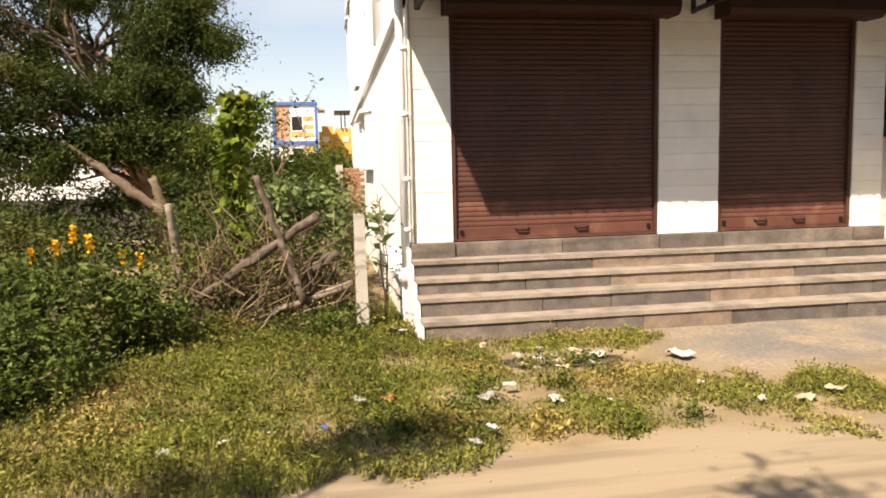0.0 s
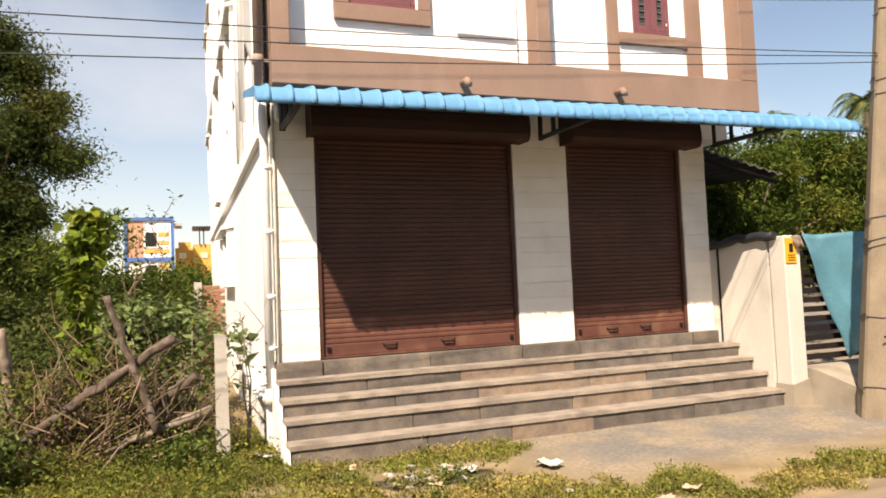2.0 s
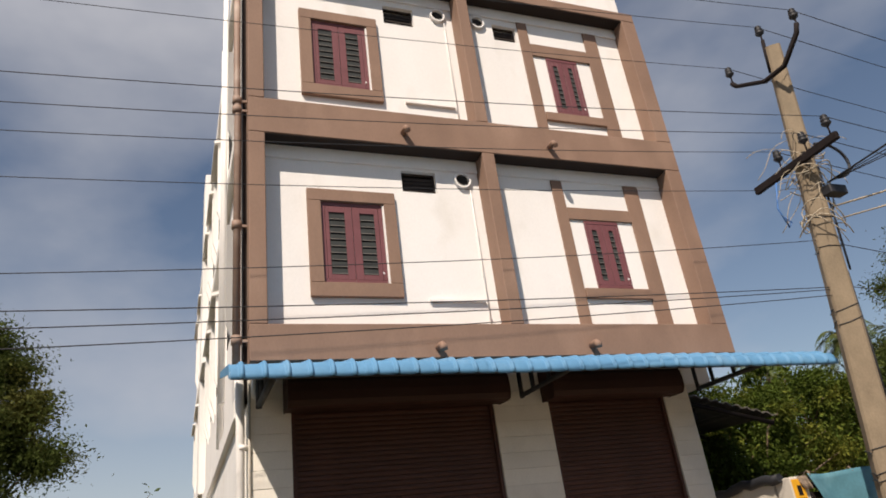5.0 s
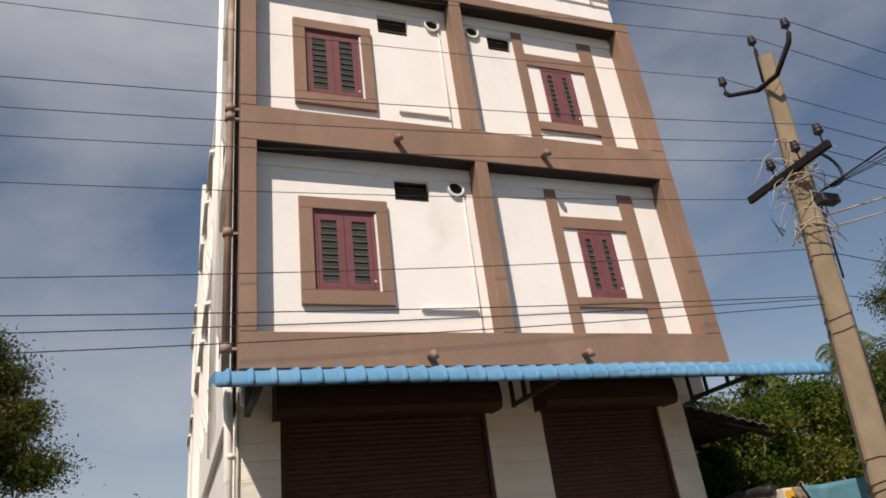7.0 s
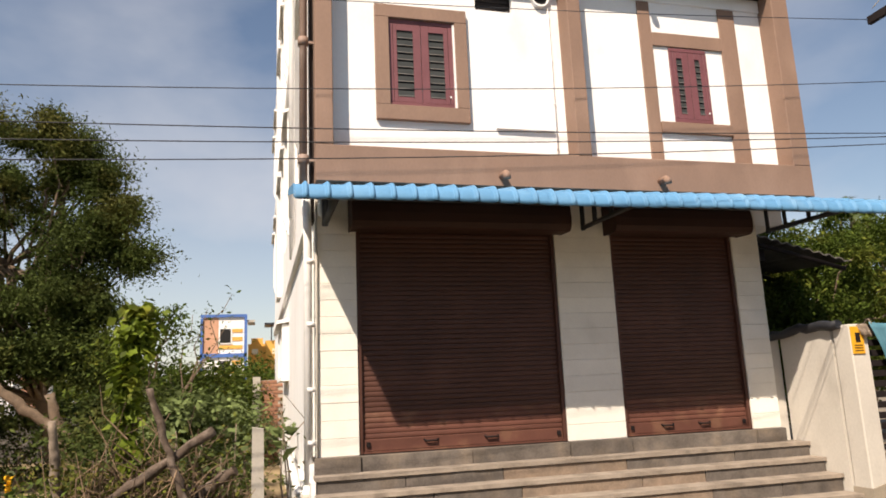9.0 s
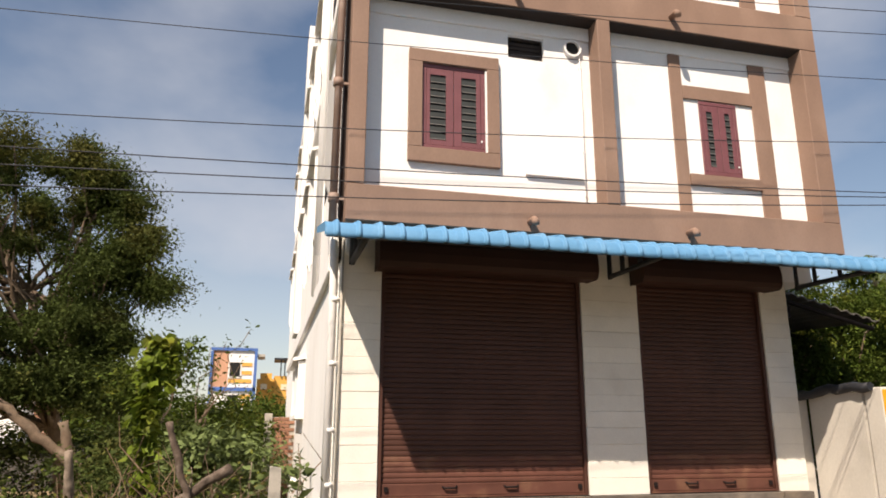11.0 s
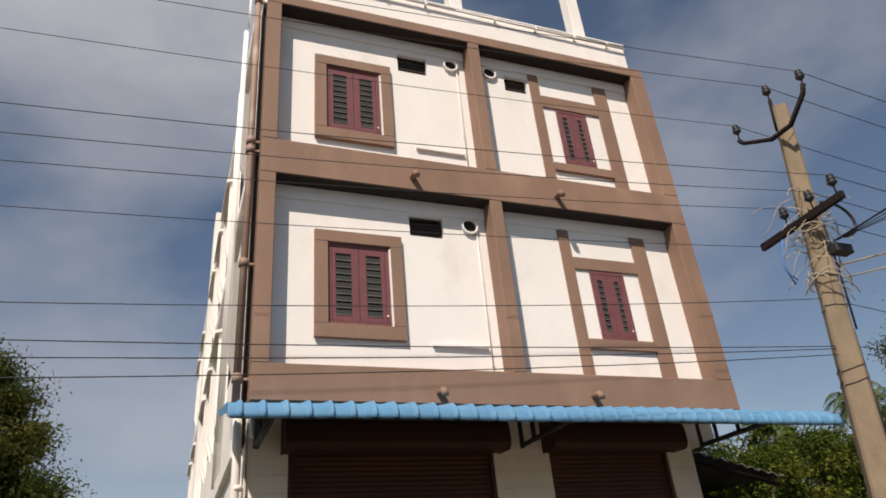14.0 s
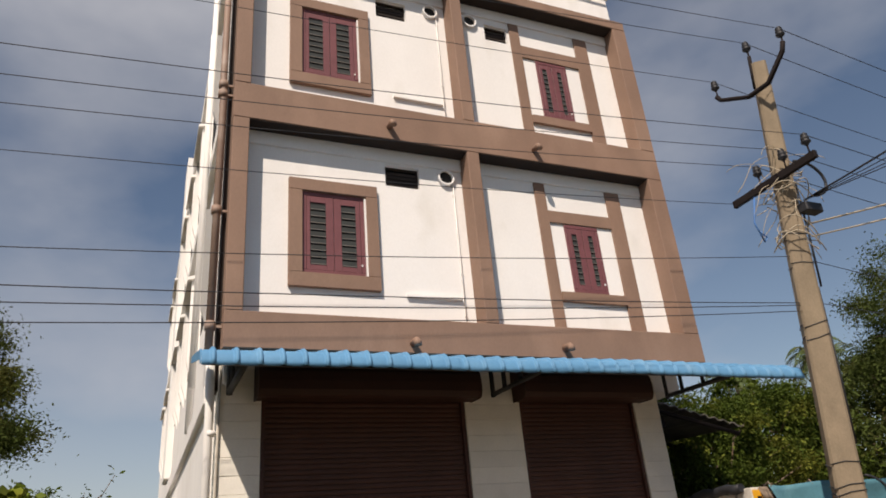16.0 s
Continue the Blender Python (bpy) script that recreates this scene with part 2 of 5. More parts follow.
WEED = mat("weed_leaves", (0.155, 0.165, 0.030), 0.7, 0.5, 1.6, 12, 0.0, island=0.6, spec=0.12, through=0.3, stain=((0.34, 0.255, 0.08), 0.47, 0.85, 1.0))
PLASTIC = mat("white_plastic", (0.75, 0.75, 0.74), 0.4, 0.1, 10, 60, 0.1)
TANKM = mat("tank_plastic", (0.72, 0.72, 0.68), 0.45, 0.06, 3, 30, 0.03)
LITTER = [mat("litter_" + n, c, 0.5, 0.3, 25, 120, 0.3) for n, c in (("white", (0.43, 0.41, 0.37)), ("grey", (0.27, 0.255, 0.225)), ("red", (0.5, 0.09, 0.06)), ("blue", (0.08, 0.13, 0.45)), ("tan", (0.45, 0.34, 0.22)))]


# ---------------------------------------------------------------- mesh helpers
def mesh(name, bm, material):
    me = bpy.data.meshes.new(name)
    bm.to_mesh(me)
    bm.free()
    me.materials.append(material)
    return me


def thing(name, label, category, at=(0, 0, 0), group="", kind=""):
    ob = new(name)
    ob.location = at
    ob.empty_display_size = 0.1
    return tagged(ob, label, category, group, kind)


def root(ob):
    v = Vector((0, 0, 0))
    while ob is not None:
        v += ob.location
        ob = ob.parent
    return v


def part(name, shape, material, parent, label="", kind=""):
    """One mesh under a thing or part; its vertices are given in world metres."""
    me = mesh(name, shape, material) if isinstance(shape, bmesh.types.BMesh) else shape
    if not me.materials:
        me.materials.append(material)
    ob = new(name, me)
    ob.parent = parent
    ob.location = -root(parent)
    return tagged(ob, label, kind=kind)


def solo(name, shape, material, label, category, group="", kind=""):
    me = mesh(name, shape, material) if isinstance(shape, bmesh.types.BMesh) else shape
    if not me.materials:
        me.materials.append(material)
    return tagged(new(name, me), label, category, group, kind)


def box(x0, x1, y0, y1, z0, z1, bevel=0.0, bm=None):
    own = bmesh.new()
    bmesh.ops.create_cube(own, size=1)
    for v in own.verts:
        v.co = Vector(((x0 + x1) / 2 + v.co.x * (x1 - x0), (y0 + y1) / 2 + v.co.y * (y1 - y0), (z0 + z1) / 2 + v.co.z * (z1 - z0)))
    if bevel:
        bmesh.ops.bevel(own, geom=own.edges[:], offset=bevel, segments=1, affect="EDGES")
    return join(bm, own)


def join(bm, own):
    if bm is None:
        return own
    tmp = bpy.data.meshes.new("tmp")
    own.to_mesh(tmp)
    own.free()
    bm.from_mesh(tmp)
    bpy.data.meshes.remove(tmp)
    return bm


def rod(pts, radii, seg=8, bm=None, cap=True):
    """A tube along points, with one radius or one for each point."""
    pts = [Vector(p) for p in pts]
    if not hasattr(radii, "__len__"):
        radii = [radii] * len(pts)
    radii = [float(r) for r in radii]
    own = bm or bmesh.new()
    rings, side = [], None
    for i, p in enumerate(pts):
        d = (pts[min(i + 1, len(pts) - 1)] - pts[max(i - 1, 0)]).normalized()
        if side is None:
            side = d.cross(Vector((0.3, 0.2, 1)) if abs(d.z) < 0.9 else Vector((1, 0.1, 0))).normalized()
        side = (side - d * side.dot(d)).normalized()
        up = d.cross(side)
        rings.append([own.verts.new(p + radii[i] * (math.cos(a) * side + math.sin(a) * up)) for a in (2 * math.pi * k / seg for k in range(seg))])
    for a, b in zip(rings, rings[1:]):
        for k in range(seg):
            f = own.faces.new((a[k], a[(k + 1) % seg], b[(k + 1) % seg], b[k]))
            f.smooth = True
    if cap:
        own.faces.new(rings[0][::-1])
        own.faces.new(rings[-1])
    return own


def lathe(cx, cy, profile, seg=24, bm=None):
    own = bm or bmesh.new()
    rings = [[own.verts.new((cx + r * math.cos(2 * math.pi * k / seg), cy + r * math.sin(2 * math.pi * k / seg), z)) for k in range(seg)] for r, z in profile]
    for a, b in zip(rings, rings[1:]):
        for k in range(seg):
            f = own.faces.new((a[k], a[(k + 1) % seg], b[(k + 1) % seg], b[k]))
            f.smooth = True
    own.faces.new(rings[0][::-1])
    own.faces.new(rings[-1])
    return own


def prism(poly, axis, a, b):
    """A polygon in the other two axes, drawn out along axis from a to b."""
    own = bmesh.new()
    put = {"x": lambda u, v, w: (w, u, v), "y": lambda u, v, w: (u, w, v), "z": lambda u, v, w: (u, v, w)}[axis]
    lo = [own.verts.new(put(u, v, a)) for u, v in poly]
    hi = [own.verts.new(put(u, v, b)) for u, v in poly]
    own.faces.new(lo[::-1])
    own.faces.new(hi)
    for i in range(len(poly)):
        j = (i + 1) % len(poly)
        own.faces.new((lo[i], lo[j], hi[j], hi[i]))
    bmesh.ops.recalc_face_normals(own, faces=own.faces)
    return own


def leaves(name, centres, size, material, seed, flat=0.5, slim=0.45, droop=0.25):
    """Pointed leaves of two bent halves, one at each centre."""
    rng = np.random.default_rng(seed)
    c = np.asarray(centres, float)
    n = len(c)
    d = rng.normal(size=(n, 3))
    d[:, 2] = d[:, 2] * flat - droop
    d /= np.linalg.norm(d, axis=1)[:, None]
    s = np.cross(d, rng.normal(size=(n, 3)) * (0.5, 0.5, 1.0) + (0, 0, 0.6))
    s /= np.linalg.norm(s, axis=1)[:, None] + 1e-6
    u = np.cross(s, d)
    L = size * rng.uniform(0.6, 1.35, (n, 1))
    w = L * slim
    v = np.stack([c, c + d * L * 0.45 + s * w * 0.5 + u * L * 0.06, c + d * L - u * L * 0.06, c + d * L * 0.45 - s * w * 0.5 + u * L * 0.06], 1).reshape(-1, 3)
    me = bpy.data.meshes.new(name)
    k = np.arange(n)[:, None] * 4
    fast(me, v, np.concatenate([k + (0, 1, 2), k + (0, 2, 3)], 1).reshape(-1, 3))
    me.materials.append(material)
    return me


def fast(me, v, tri):
    me.vertices.add(len(v))
    me.vertices.foreach_set("co", np.asarray(v, np.float32).ravel())
    me.loops.add(len(tri) * 3)
    me.loops.foreach_set("vertex_index", np.asarray(tri, np.int32).ravel())
    me.polygons.add(len(tri))
    me.polygons.foreach_set("loop_start", np.arange(0, len(tri) * 3, 3, dtype=np.int32))
    me.update(calc_edges=True)


def clumps(rng, n, centre, radii, per, spread, shell=0.55):
    """Leaf places in n clumps that fill an ellipsoid, denser towards its skin."""
    p = rng.normal(size=(n, 3))
    p /= np.linalg.norm(p, axis=1)[:, None]
    p *= rng.uniform(shell, 1.0, (n, 1)) ** 0.6
    p = np.asarray(centre) + p * np.asarray(radii)
    sp = spread * rng.uniform(0.55, 1.3, (n, 1, 1))
    return p, (p[:, None, :] + rng.normal(size=(n, per, 3)) * sp * (1, 1, 0.7)).reshape(-1, 3)


def crooked(rng, a, b, n=6, wob=0.12):
    a, b = np.asarray(a, float), np.asarray(b, float)
    t = np.linspace(0, 1, n)[:, None]
    return a + (b - a) * t + rng.normal(size=(n, 3)) * wob * np.sin(np.pi * t) * np.linalg.norm(b - a) * 0.5


# ---------------------------------------------------------------- ground
def lift(x, y):
    """Height of the ground: nearly level, low mounds off the road, a shallow rise at the left plot."""
    off = min(1.0, max(0.0, (y + 4.2) / 0.8))
    plot = min(1.0, max(0.0, (-x - 0.3) / 1.2)) * min(1.0, max(0.0, (y + 3.4) / 1.5))
    return 0.03 + off * 0.03 * noise.noise((x * 0.9, y * 0.9, 2.0)) + 0.008 * noise.noise((x * 4, y * 4, 0)) + plot * 0.04


def ground():
    gx = np.concatenate([[-900, -300, -100, -50, -30, -20], np.linspace(-14, 14, 150), [20, 30, 50, 100, 300, 900]])
    gy = np.concatenate([[-900, -300, -100, -40, -20], np.linspace(-10, 10, 120), [14, 20, 30, 50, 100, 300, 900]])
    v = [(x, y, lift(x, y) if abs(x) < 15 and abs(y) < 11 else 0.03) for y in gy for x in gx]
    w = len(gx)
    tri = []
    for j in range(len(gy) - 1):
        for i in range(w - 1):
            a = j * w + i
            tri += [(a, a + 1, a + w + 1), (a, a + w + 1, a + w)]
    me = bpy.data.meshes.new("ground")
    fast(me, v, tri)
    m = mat("soil", (0.25, 0.19, 0.11), 0.95, 0.35, 2.2, 70, 0.2, spec=0.1)
    n, l = m.node_tree.nodes, m.node_tree.links
    b = n["Principled BSDF"]
    geo, sep = n.new("ShaderNodeNewGeometry"), n.new("ShaderNodeSeparateXYZ")
    l.new(geo.outputs["Position"], sep.inputs[0])
    ns = n.new("ShaderNodeTexNoise")
    ns.inputs["Scale"].default_value, ns.inputs["Detail"].default_value = 1.4, 6
    l.new(geo.outputs["Position"], ns.inputs["Vector"])

    def edge(source, at, width, wob):
        a = n.new("ShaderNodeMath")
        a.operation = "MULTIPLY_ADD"
        l.new(ns.outputs["Fac"], a.inputs[0])
        a.inputs[1].default_value = wob
        l.new(source, a.inputs[2])
        r = n.new("ShaderNodeMapRange")
        r.inputs["From Min"].default_value, r.inputs["From Max"].default_value = at + wob * 0.5 - width, at + wob * 0.5 + width
        l.new(a.outputs[0], r.inputs["Value"])
        return r.outputs[0]

    def both(a, c):
        k = n.new("ShaderNodeMath")
        k.operation = "MULTIPLY"
        l.new(a, k.inputs[0])
        l.new(c, k.inputs[1])
        return k.outputs[0]

    src = b.inputs["Base Color"].links[0].from_socket
    fine = n.new("ShaderNodeTexNoise")
    fine.inputs["Scale"].default_value, fine.inputs["Detail"].default_value = 22, 9
    l.new(geo.outputs["Position"], fine.inputs["Vector"])
    tint = n.new("ShaderNodeMapRange")
    tint.inputs["From Min"].default_value, tint.inputs["From Max"].default_value = 0.3, 0.7
    tint.inputs["To Min"].default_value, tint.inputs["To Max"].default_value = 0.78, 1.18
    l.new(fine.outputs["Fac"], tint.inputs["Value"])

    def tone(c):
        rgb, sc = n.new("ShaderNodeRGB"), n.new("ShaderNodeVectorMath")
        rgb.outputs[0].default_value = (*c, 1)
        sc.operation = "SCALE"
        l.new(rgb.outputs[0], sc.inputs[0])
        l.new(tint.outputs[0], sc.inputs["Scale"])
        return sc.outputs[0]

    def over(mask, base, top):
        k = n.new("ShaderNodeMixRGB")
        l.new(mask, k.inputs[0])
        l.new(base, k.inputs[1])
        l.new(top, k.inputs[2])
        return k.outputs[0]

    run, rut = n.new("ShaderNodeMapping"), n.new("ShaderNodeTexNoise")
    run.inputs["Scale"].default_value = (0.22, 2.6, 1)
    rut.inputs["Scale"].default_value, rut.inputs["Detail"].default_value = 2.0, 8
    l.new(geo.outputs["Position"], run.inputs[0])
    l.new(run.outputs[0], rut.inputs["Vector"])
    sand = n.new("ShaderNodeValToRGB")
    sand.color_ramp.elements[0].position, sand.color_ramp.elements[0].color = 0.36, (0.185, 0.145, 0.098, 1)
    sand.color_ramp.elements[1].position, sand.color_ramp.elements[1].color = 0.56, (0.285, 0.227, 0.152, 1)
    l.new(rut.outputs["Fac"], sand.inputs[0])
    inv = n.new("ShaderNodeMath")
    inv.operation = "MULTIPLY"
    l.new(sep.outputs["Y"], inv.inputs[0])
    inv.inputs[1].default_value = -1
    col = over(both(edge(sep.outputs["X"], 2.2, 0.35, 1.2), edge(sep.outputs["Y"], -2.6, 0.3, 1.0)), src, over(edge(sep.outputs["Z"], 0.05, 0.09, 1.0), tone((0.185, 0.168, 0.145)), tone((0.265, 0.215, 0.155))))
    col = over(edge(inv.outputs[0], 3.75, 0.12, 0.9), col, sand.outputs[0])
    # unseen road past y -6, coloured dark to bounce less light
    col = over(edge(inv.outputs[0], 6.0, 0.25, 1.2), col, tone((0.125, 0.115, 0.10)))
    l.new(col, b.inputs["Base Color"])
    return solo("ground", me, m, "sandy road edge, weedy soil and worn grey asphalt", "ground", kind="structure")


GROUND = ground()

# ---------------------------------------------------------------- the building
F, P = -0.20, 0.08          # faces of the brown frame and of the white panels


def U(x):
    return -0.76 + (x + 0.76) * 1.0064


def V(z):
    return 1.55 + (z - 1.55) * 1.0064


house = thing("shop_building", "narrow three-storey building, white panels in a brown frame", "building", (3.3, 6, 0))
part("core", box(-0.05, 5.79, 0.30, 17.0, 0.02, 3.6), SIDEW, house)
part("upper_core", box(-0.05, 6.5, 0.30, 17.0, 3.601, 10.3), SIDEW, house)
# ground-floor piers of painted block courses
ZP, ZH = 0.915, 4.0
for x0, x1 in ((0.0, 0.455), (2.885, 3.635), (5.395, 5.80)):
    z, k = ZP + 0.004, 0
    while z < 3.9:
        h = min(0.186, 3.95 - z)
        part("block_course", box(x0, x1, 0.0 + 0.002 * (k % 3), 0.298, z, z + h - 0.0035, 0.003), BLOCK, house)
        z, k = z + 0.186, k + 1
    part("pier_core", box(x0 + 0.006, x1 - 0.006, 0.012, 0.296, ZP + 0.002, 3.96), BLOCK, house)
part("lintel", box(0.456, 5.394, 0.06, 0.29, 3.49, 3.96), WHITE, house)
# brown frame
ZB = ((3.90, 4.33), (6.91, 7.45), (10.00, 10.19))
BAYS = ((4.331, 6.909), (7.451, 9.999))
for z0, z1 in ZB:
    part("beam", box(0.0, 6.645, F, 0.2, z0, z1, 0.008), BROWN, house)
    # thin strips, dark in place of the shade below the beams
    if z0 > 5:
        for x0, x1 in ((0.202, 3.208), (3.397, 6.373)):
            part("soffit", box(x0, x1, F + 0.012, P - 0.002, z0 - 0.012, z0 - 0.001), SHADE_BROWN, house, "beam underside, its shade put into the colour")
for x0, x1 in ((0.0, 0.20), (3.21, 3.395), (6.375, 6.645)):
    for z0, z1 in BAYS:
        part("column", box(x0, x1, F, 0.2, z0, z1, 0.008), BROWN, house)
VENTS = [(U(a), U(b), V(c), V(d)) for a, b, c, d in ((2.04, 2.54, 6.31, 6.64), (2.04, 2.53, 9.30, 9.65), (3.90, 4.32, 9.31, 9.63))]


def pierced(x0, x1, z0, z1):
    """A panel with the ventilator holes that fall within it cut through."""
    for a, b, c, d in VENTS:
        if x0 < a and b < x1 and z0 < c and d < z1:
            bm = box(x0, a, P, 0.22, z0, z1)
            for q in ((b, x1, z0, z1), (a, b, z0, c), (a, b, d, z1)):
                box(q[0], q[1], P, 0.22, q[2], q[3], 0, bm)
            bmesh.ops.remove_doubles(bm, verts=bm.verts, dist=1e-4)
            return bm
    return box(x0, x1, P, 0.22, z0, z1)


# white panels with a shallow cornice strip under each beam
for z0, z1 in BAYS:
    for x0, x1 in ((0.201, 3.209), (3.396, 6.374)):
        part("panel", pierced(x0, x1, z0, z1), WHITE, house)
        part("cornice", box(x0 + 0.002, x1 - 0.002, P - 0.035, P - 0.001, z1 - 0.20, z1 - 0.003, 0.006), WHITE, house)
# strips, lintel band and sill round the right-hand windows
for dz in (0.0, 3.12):
    for x0, x1 in ((U(4.36), U(4.54)), (U(5.63), U(5.89))):
        part("strip", box(x0, x1, P - 0.03, P - 0.002, 4.39 + dz, 6.70 + dz, 0.004), BROWN, house)
    part("lintel_band", box(U(4.54) + 0.002, U(5.63) - 0.002, P - 0.032, P - 0.002, V(6.04) + dz - 0.05 * (dz > 1) - 0.015, V(6.25) + dz - 0.03, 0.004), BROWN, house)
    part("sill_band", box(U(4.54) + 0.002, U(5.63) - 0.002, P - 0.055, P - 0.002, V(4.80) + dz - 0.10 * (dz > 1) - 0.025, V(4.95) + dz - 0.10 * (dz > 1) - 0.025, 0.005), BROWN, house)
# parapet, roof columns, coping pipe
part("parapet", box(0.20, 6.62, 0.06, 0.20, 10.192, 11.02, 0.01), WHITE, house)
part("parapet_cap", box(0.18, 6.64, 0.04, 0.22, 11.021, 11.07, 0.01), WHITE, house)
for x0 in (0.12, 3.18, 5.72):
    part("roof_column", box(x0, x0 + 0.24, 0.22, 0.46, 10.3, 13.3, 0.01), WHITE, house)
part("roof_slab", box(0.05, 6.62, 0.201, 16.0, 10.31, 10.40), CEMENT, house)
part("side_parapet", box(0.02, 0.14, 0.5, 16.0, 10.41, 11.05), SIDEW, house)
part("side_parapet", box(6.50, 6.62, 0.5, 16.0, 10.41, 11.05), SIDEW, house)
cp = bmesh.new()
rod([(1.25, 0.0, 11.6), (1.25, 0.0, 10.93), (3.15, 0.0, 10.93)], 0.025, 8, cp)
rod([(3.15, 0.0, 10.93), (6.6, 0.0, 10.90)], 0.022, 8, cp)
rod([(1.25, 0.0, 11.6), (1.25, 0.02, 13.0)], 0.02, 8, cp)
part("coping_pipe", cp, WHITE, house)
for x in (1.9, 2.6, 3.9, 4.7, 5.5, 6.2):
    part("pipe_clip", box(x, x + 0.03, -0.03, 0.06, 10.885, 10.965), WHITE, house)
# conduit and ledge on the left-hand panels
for dz in (0.0, 3.11):
    part("conduit", rod([(U(3.035), P - 0.02, 4.40 + dz), (U(3.035), P - 0.02, 6.70 + dz)], 0.009, 6), WHITE, house)
    for z in (4.5, 5.1, 5.7, 6.3):
        part("pipe_clip", box(U(3.035) - 0.016, U(3.035) + 0.016, P - 0.026, P - 0.002, z + dz, z + 0.02 + dz), WHITE, house)
    part("ledge", box(U(2.23), U(3.0), P - 0.05, P - 0.002, V(4.70) + dz, V(4.73) + dz), WHITE, house)
    for x in (U(2.93),) + ((U(3.62),) if dz else ()):
        ring = bmesh.new()
        zc = V(6.54) + dz - (0.04 if dz else 0)
        pr = ((0.10, 0.055), (0.125, 0.055), (0.125, -0.01), (0.10, -0.01))
        seg = 20
        rr = [[ring.verts.new((x + r * math.cos(2 * math.pi * k / seg), P - d, zc + r * math.sin(2 * math.pi * k / seg))) for k in range(seg)] for r, d in pr]
        for a, b in zip(rr, rr[1:] + rr[:1]):
            for k in range(seg):
                ring.faces.new((a[k], a[(k + 1) % seg], b[(k + 1) % seg], b[k]))
        bmesh.ops.recalc_face_normals(ring, faces=ring.faces)
        hole = part("vent_pipe", ring, WHITE, house)
        part("pipe_mouth", rod([(x, P - 0.004, zc), (x, P - 0.012, zc)], 0.101, 20), DARK, hole, "open pipe mouth, black put in for its unlit inside")
# drain spouts
for x, z in ((2.19, 4.02), (4.31, 4.03), (2.06, 7.10), (4.33, 7.10)):
    part("drain_spout", rod([(x, F + 0.02, z), (x, F - 0.13, z), (x, F - 0.16, z - 0.03), (x, F - 0.16, z - 0.07)], 0.045, 10), BROWN, house)
# soil pipe up the front corner and white drain below
pp = rod([(-0.125, 0.0, 10.2), (-0.125, 0.0, 7.5), (-0.115, 0.0, 7.4), (-0.125, 0.0, 3.9)], 0.046, 10)
part("soil_pipe", pp, BROWN_PIPE, house)
for z in (10.1, 7.45, 7.3, 5.6, 4.15):
    part("pipe_collar", rod([(-0.125, 0.0, z), (-0.125, 0.0, z + 0.1)], 0.060, 10), BROWN_PIPE, house)
    part("bracket", box(-0.06, 0.03, -0.015, 0.015, z + 0.03, z + 0.06), BROWN_PIPE, house)
# solid block, dark in place of the shaded gap beside the pipe
part("pipe_chase", box(-0.045, 0.055, 0.06, 0.298, 3.5, 10.2), SHADE_BROWN, house)
part("drain_pipe", rod([(-0.10, 0.0, 3.89), (-0.08, 0.02, 3.3), (-0.08, 0.02, 0.60)], 0.048, 12), SIDEW, house)
part("drain_elbow", rod([(-0.09, 0.02, 0.64), (-0.10, 0.0, 0.57), (-0.12, 0.06, 0.54), (-0.17, 0.3, 0.55), (-0.18, 3.4, 0.82)], 0.050, 10), SIDEW, house)
part("elbow_cap", rod([(-0.10, 0.0, 0.56), (-0.10, -0.01, 0.49)], 0.062, 12), CEMENT, house)
part("overflow_pipe", rod([(0.06, -0.05, 3.75), (0.06, -0.07, 3.55), (0.14, -0.09, 3.5)], 0.035, 8), WHITE, house)
part("wall_conduit", rod([(0.012, -0.025, 3.9), (0.012, -0.025, 0.62)], 0.012, 6), CEMENT, house)
for z in (3.0, 2.3, 1.6, 1.05):
    part("pipe_clip", rod([(-0.06, 0.02, z), (-0.06, 0.02, z + 0.05)], 0.058, 10), WHITE, house)
# side wall: floor ledge, sunshades, fins and openings
part("floor_ledge", prism(((0.35, 3.42), (16, 3.42), (16, 3.75), (0.35, 3.62)), "x", -0.12, 0.058), SIDEW, house)
for z in (6.95, 10.05):
    part("floor_ledge", box(-0.14, 0.058, 0.35, 16, z, z + 0.22), SIDEW, house)
for j, y in enumerate((2.0, 4.6, 6.5, 8.4, 12.2, 14.4)):
    for z in (4.9, 8.0):
        if j:
            part("sunshade", prism(((-0.22, z + 1.42), (0.059, z + 1.5), (0.059, z + 1.58), (-0.22, z + 1.47)), "y", y - 0.75, y + 0.75), SIDEW, house)
        for yy in (y - 0.65, y + 0.65):
            part("window_fin", prism(((-0.15, z + 1.45), (0.059, z + 1.45), (0.059, z - 0.3), (-0.06, z - 0.3), (-0.15, z)), "y", yy - 0.04, yy + 0.04), SIDEW, house)
        # flat slab on the wall, its black put in for an unlit room
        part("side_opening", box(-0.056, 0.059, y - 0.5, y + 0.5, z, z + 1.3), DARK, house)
part("duct_wall", box(-0.19, 0.059, 9.0, 10.0, 3.8, 11.9, 0.01), SIDEW, house)
part("sunshade", prism(((-0.28, 2.86), (0.059, 2.92), (0.059, 3.0), (-0.28, 2.92)), "y", 5.6, 8.2), SIDEW, house)
for y in (5.7, 6.9, 8.1):
    part("window_fin", box(-0.18, 0.059, y - 0.05, y + 0.05, 1.90, 2.86), SIDEW, house)
part("window_sill", box(-0.2, 0.059, 5.6, 8.2, 1.82, 1.895), SIDEW, house)
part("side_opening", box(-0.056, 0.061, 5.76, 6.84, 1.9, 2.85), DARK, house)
part("side_plinth", box(-0.13, 0.058, 0.01, 17, 0.0, 0.62, 0.01), SIDEW, house)
pipe2 = bmesh.new()
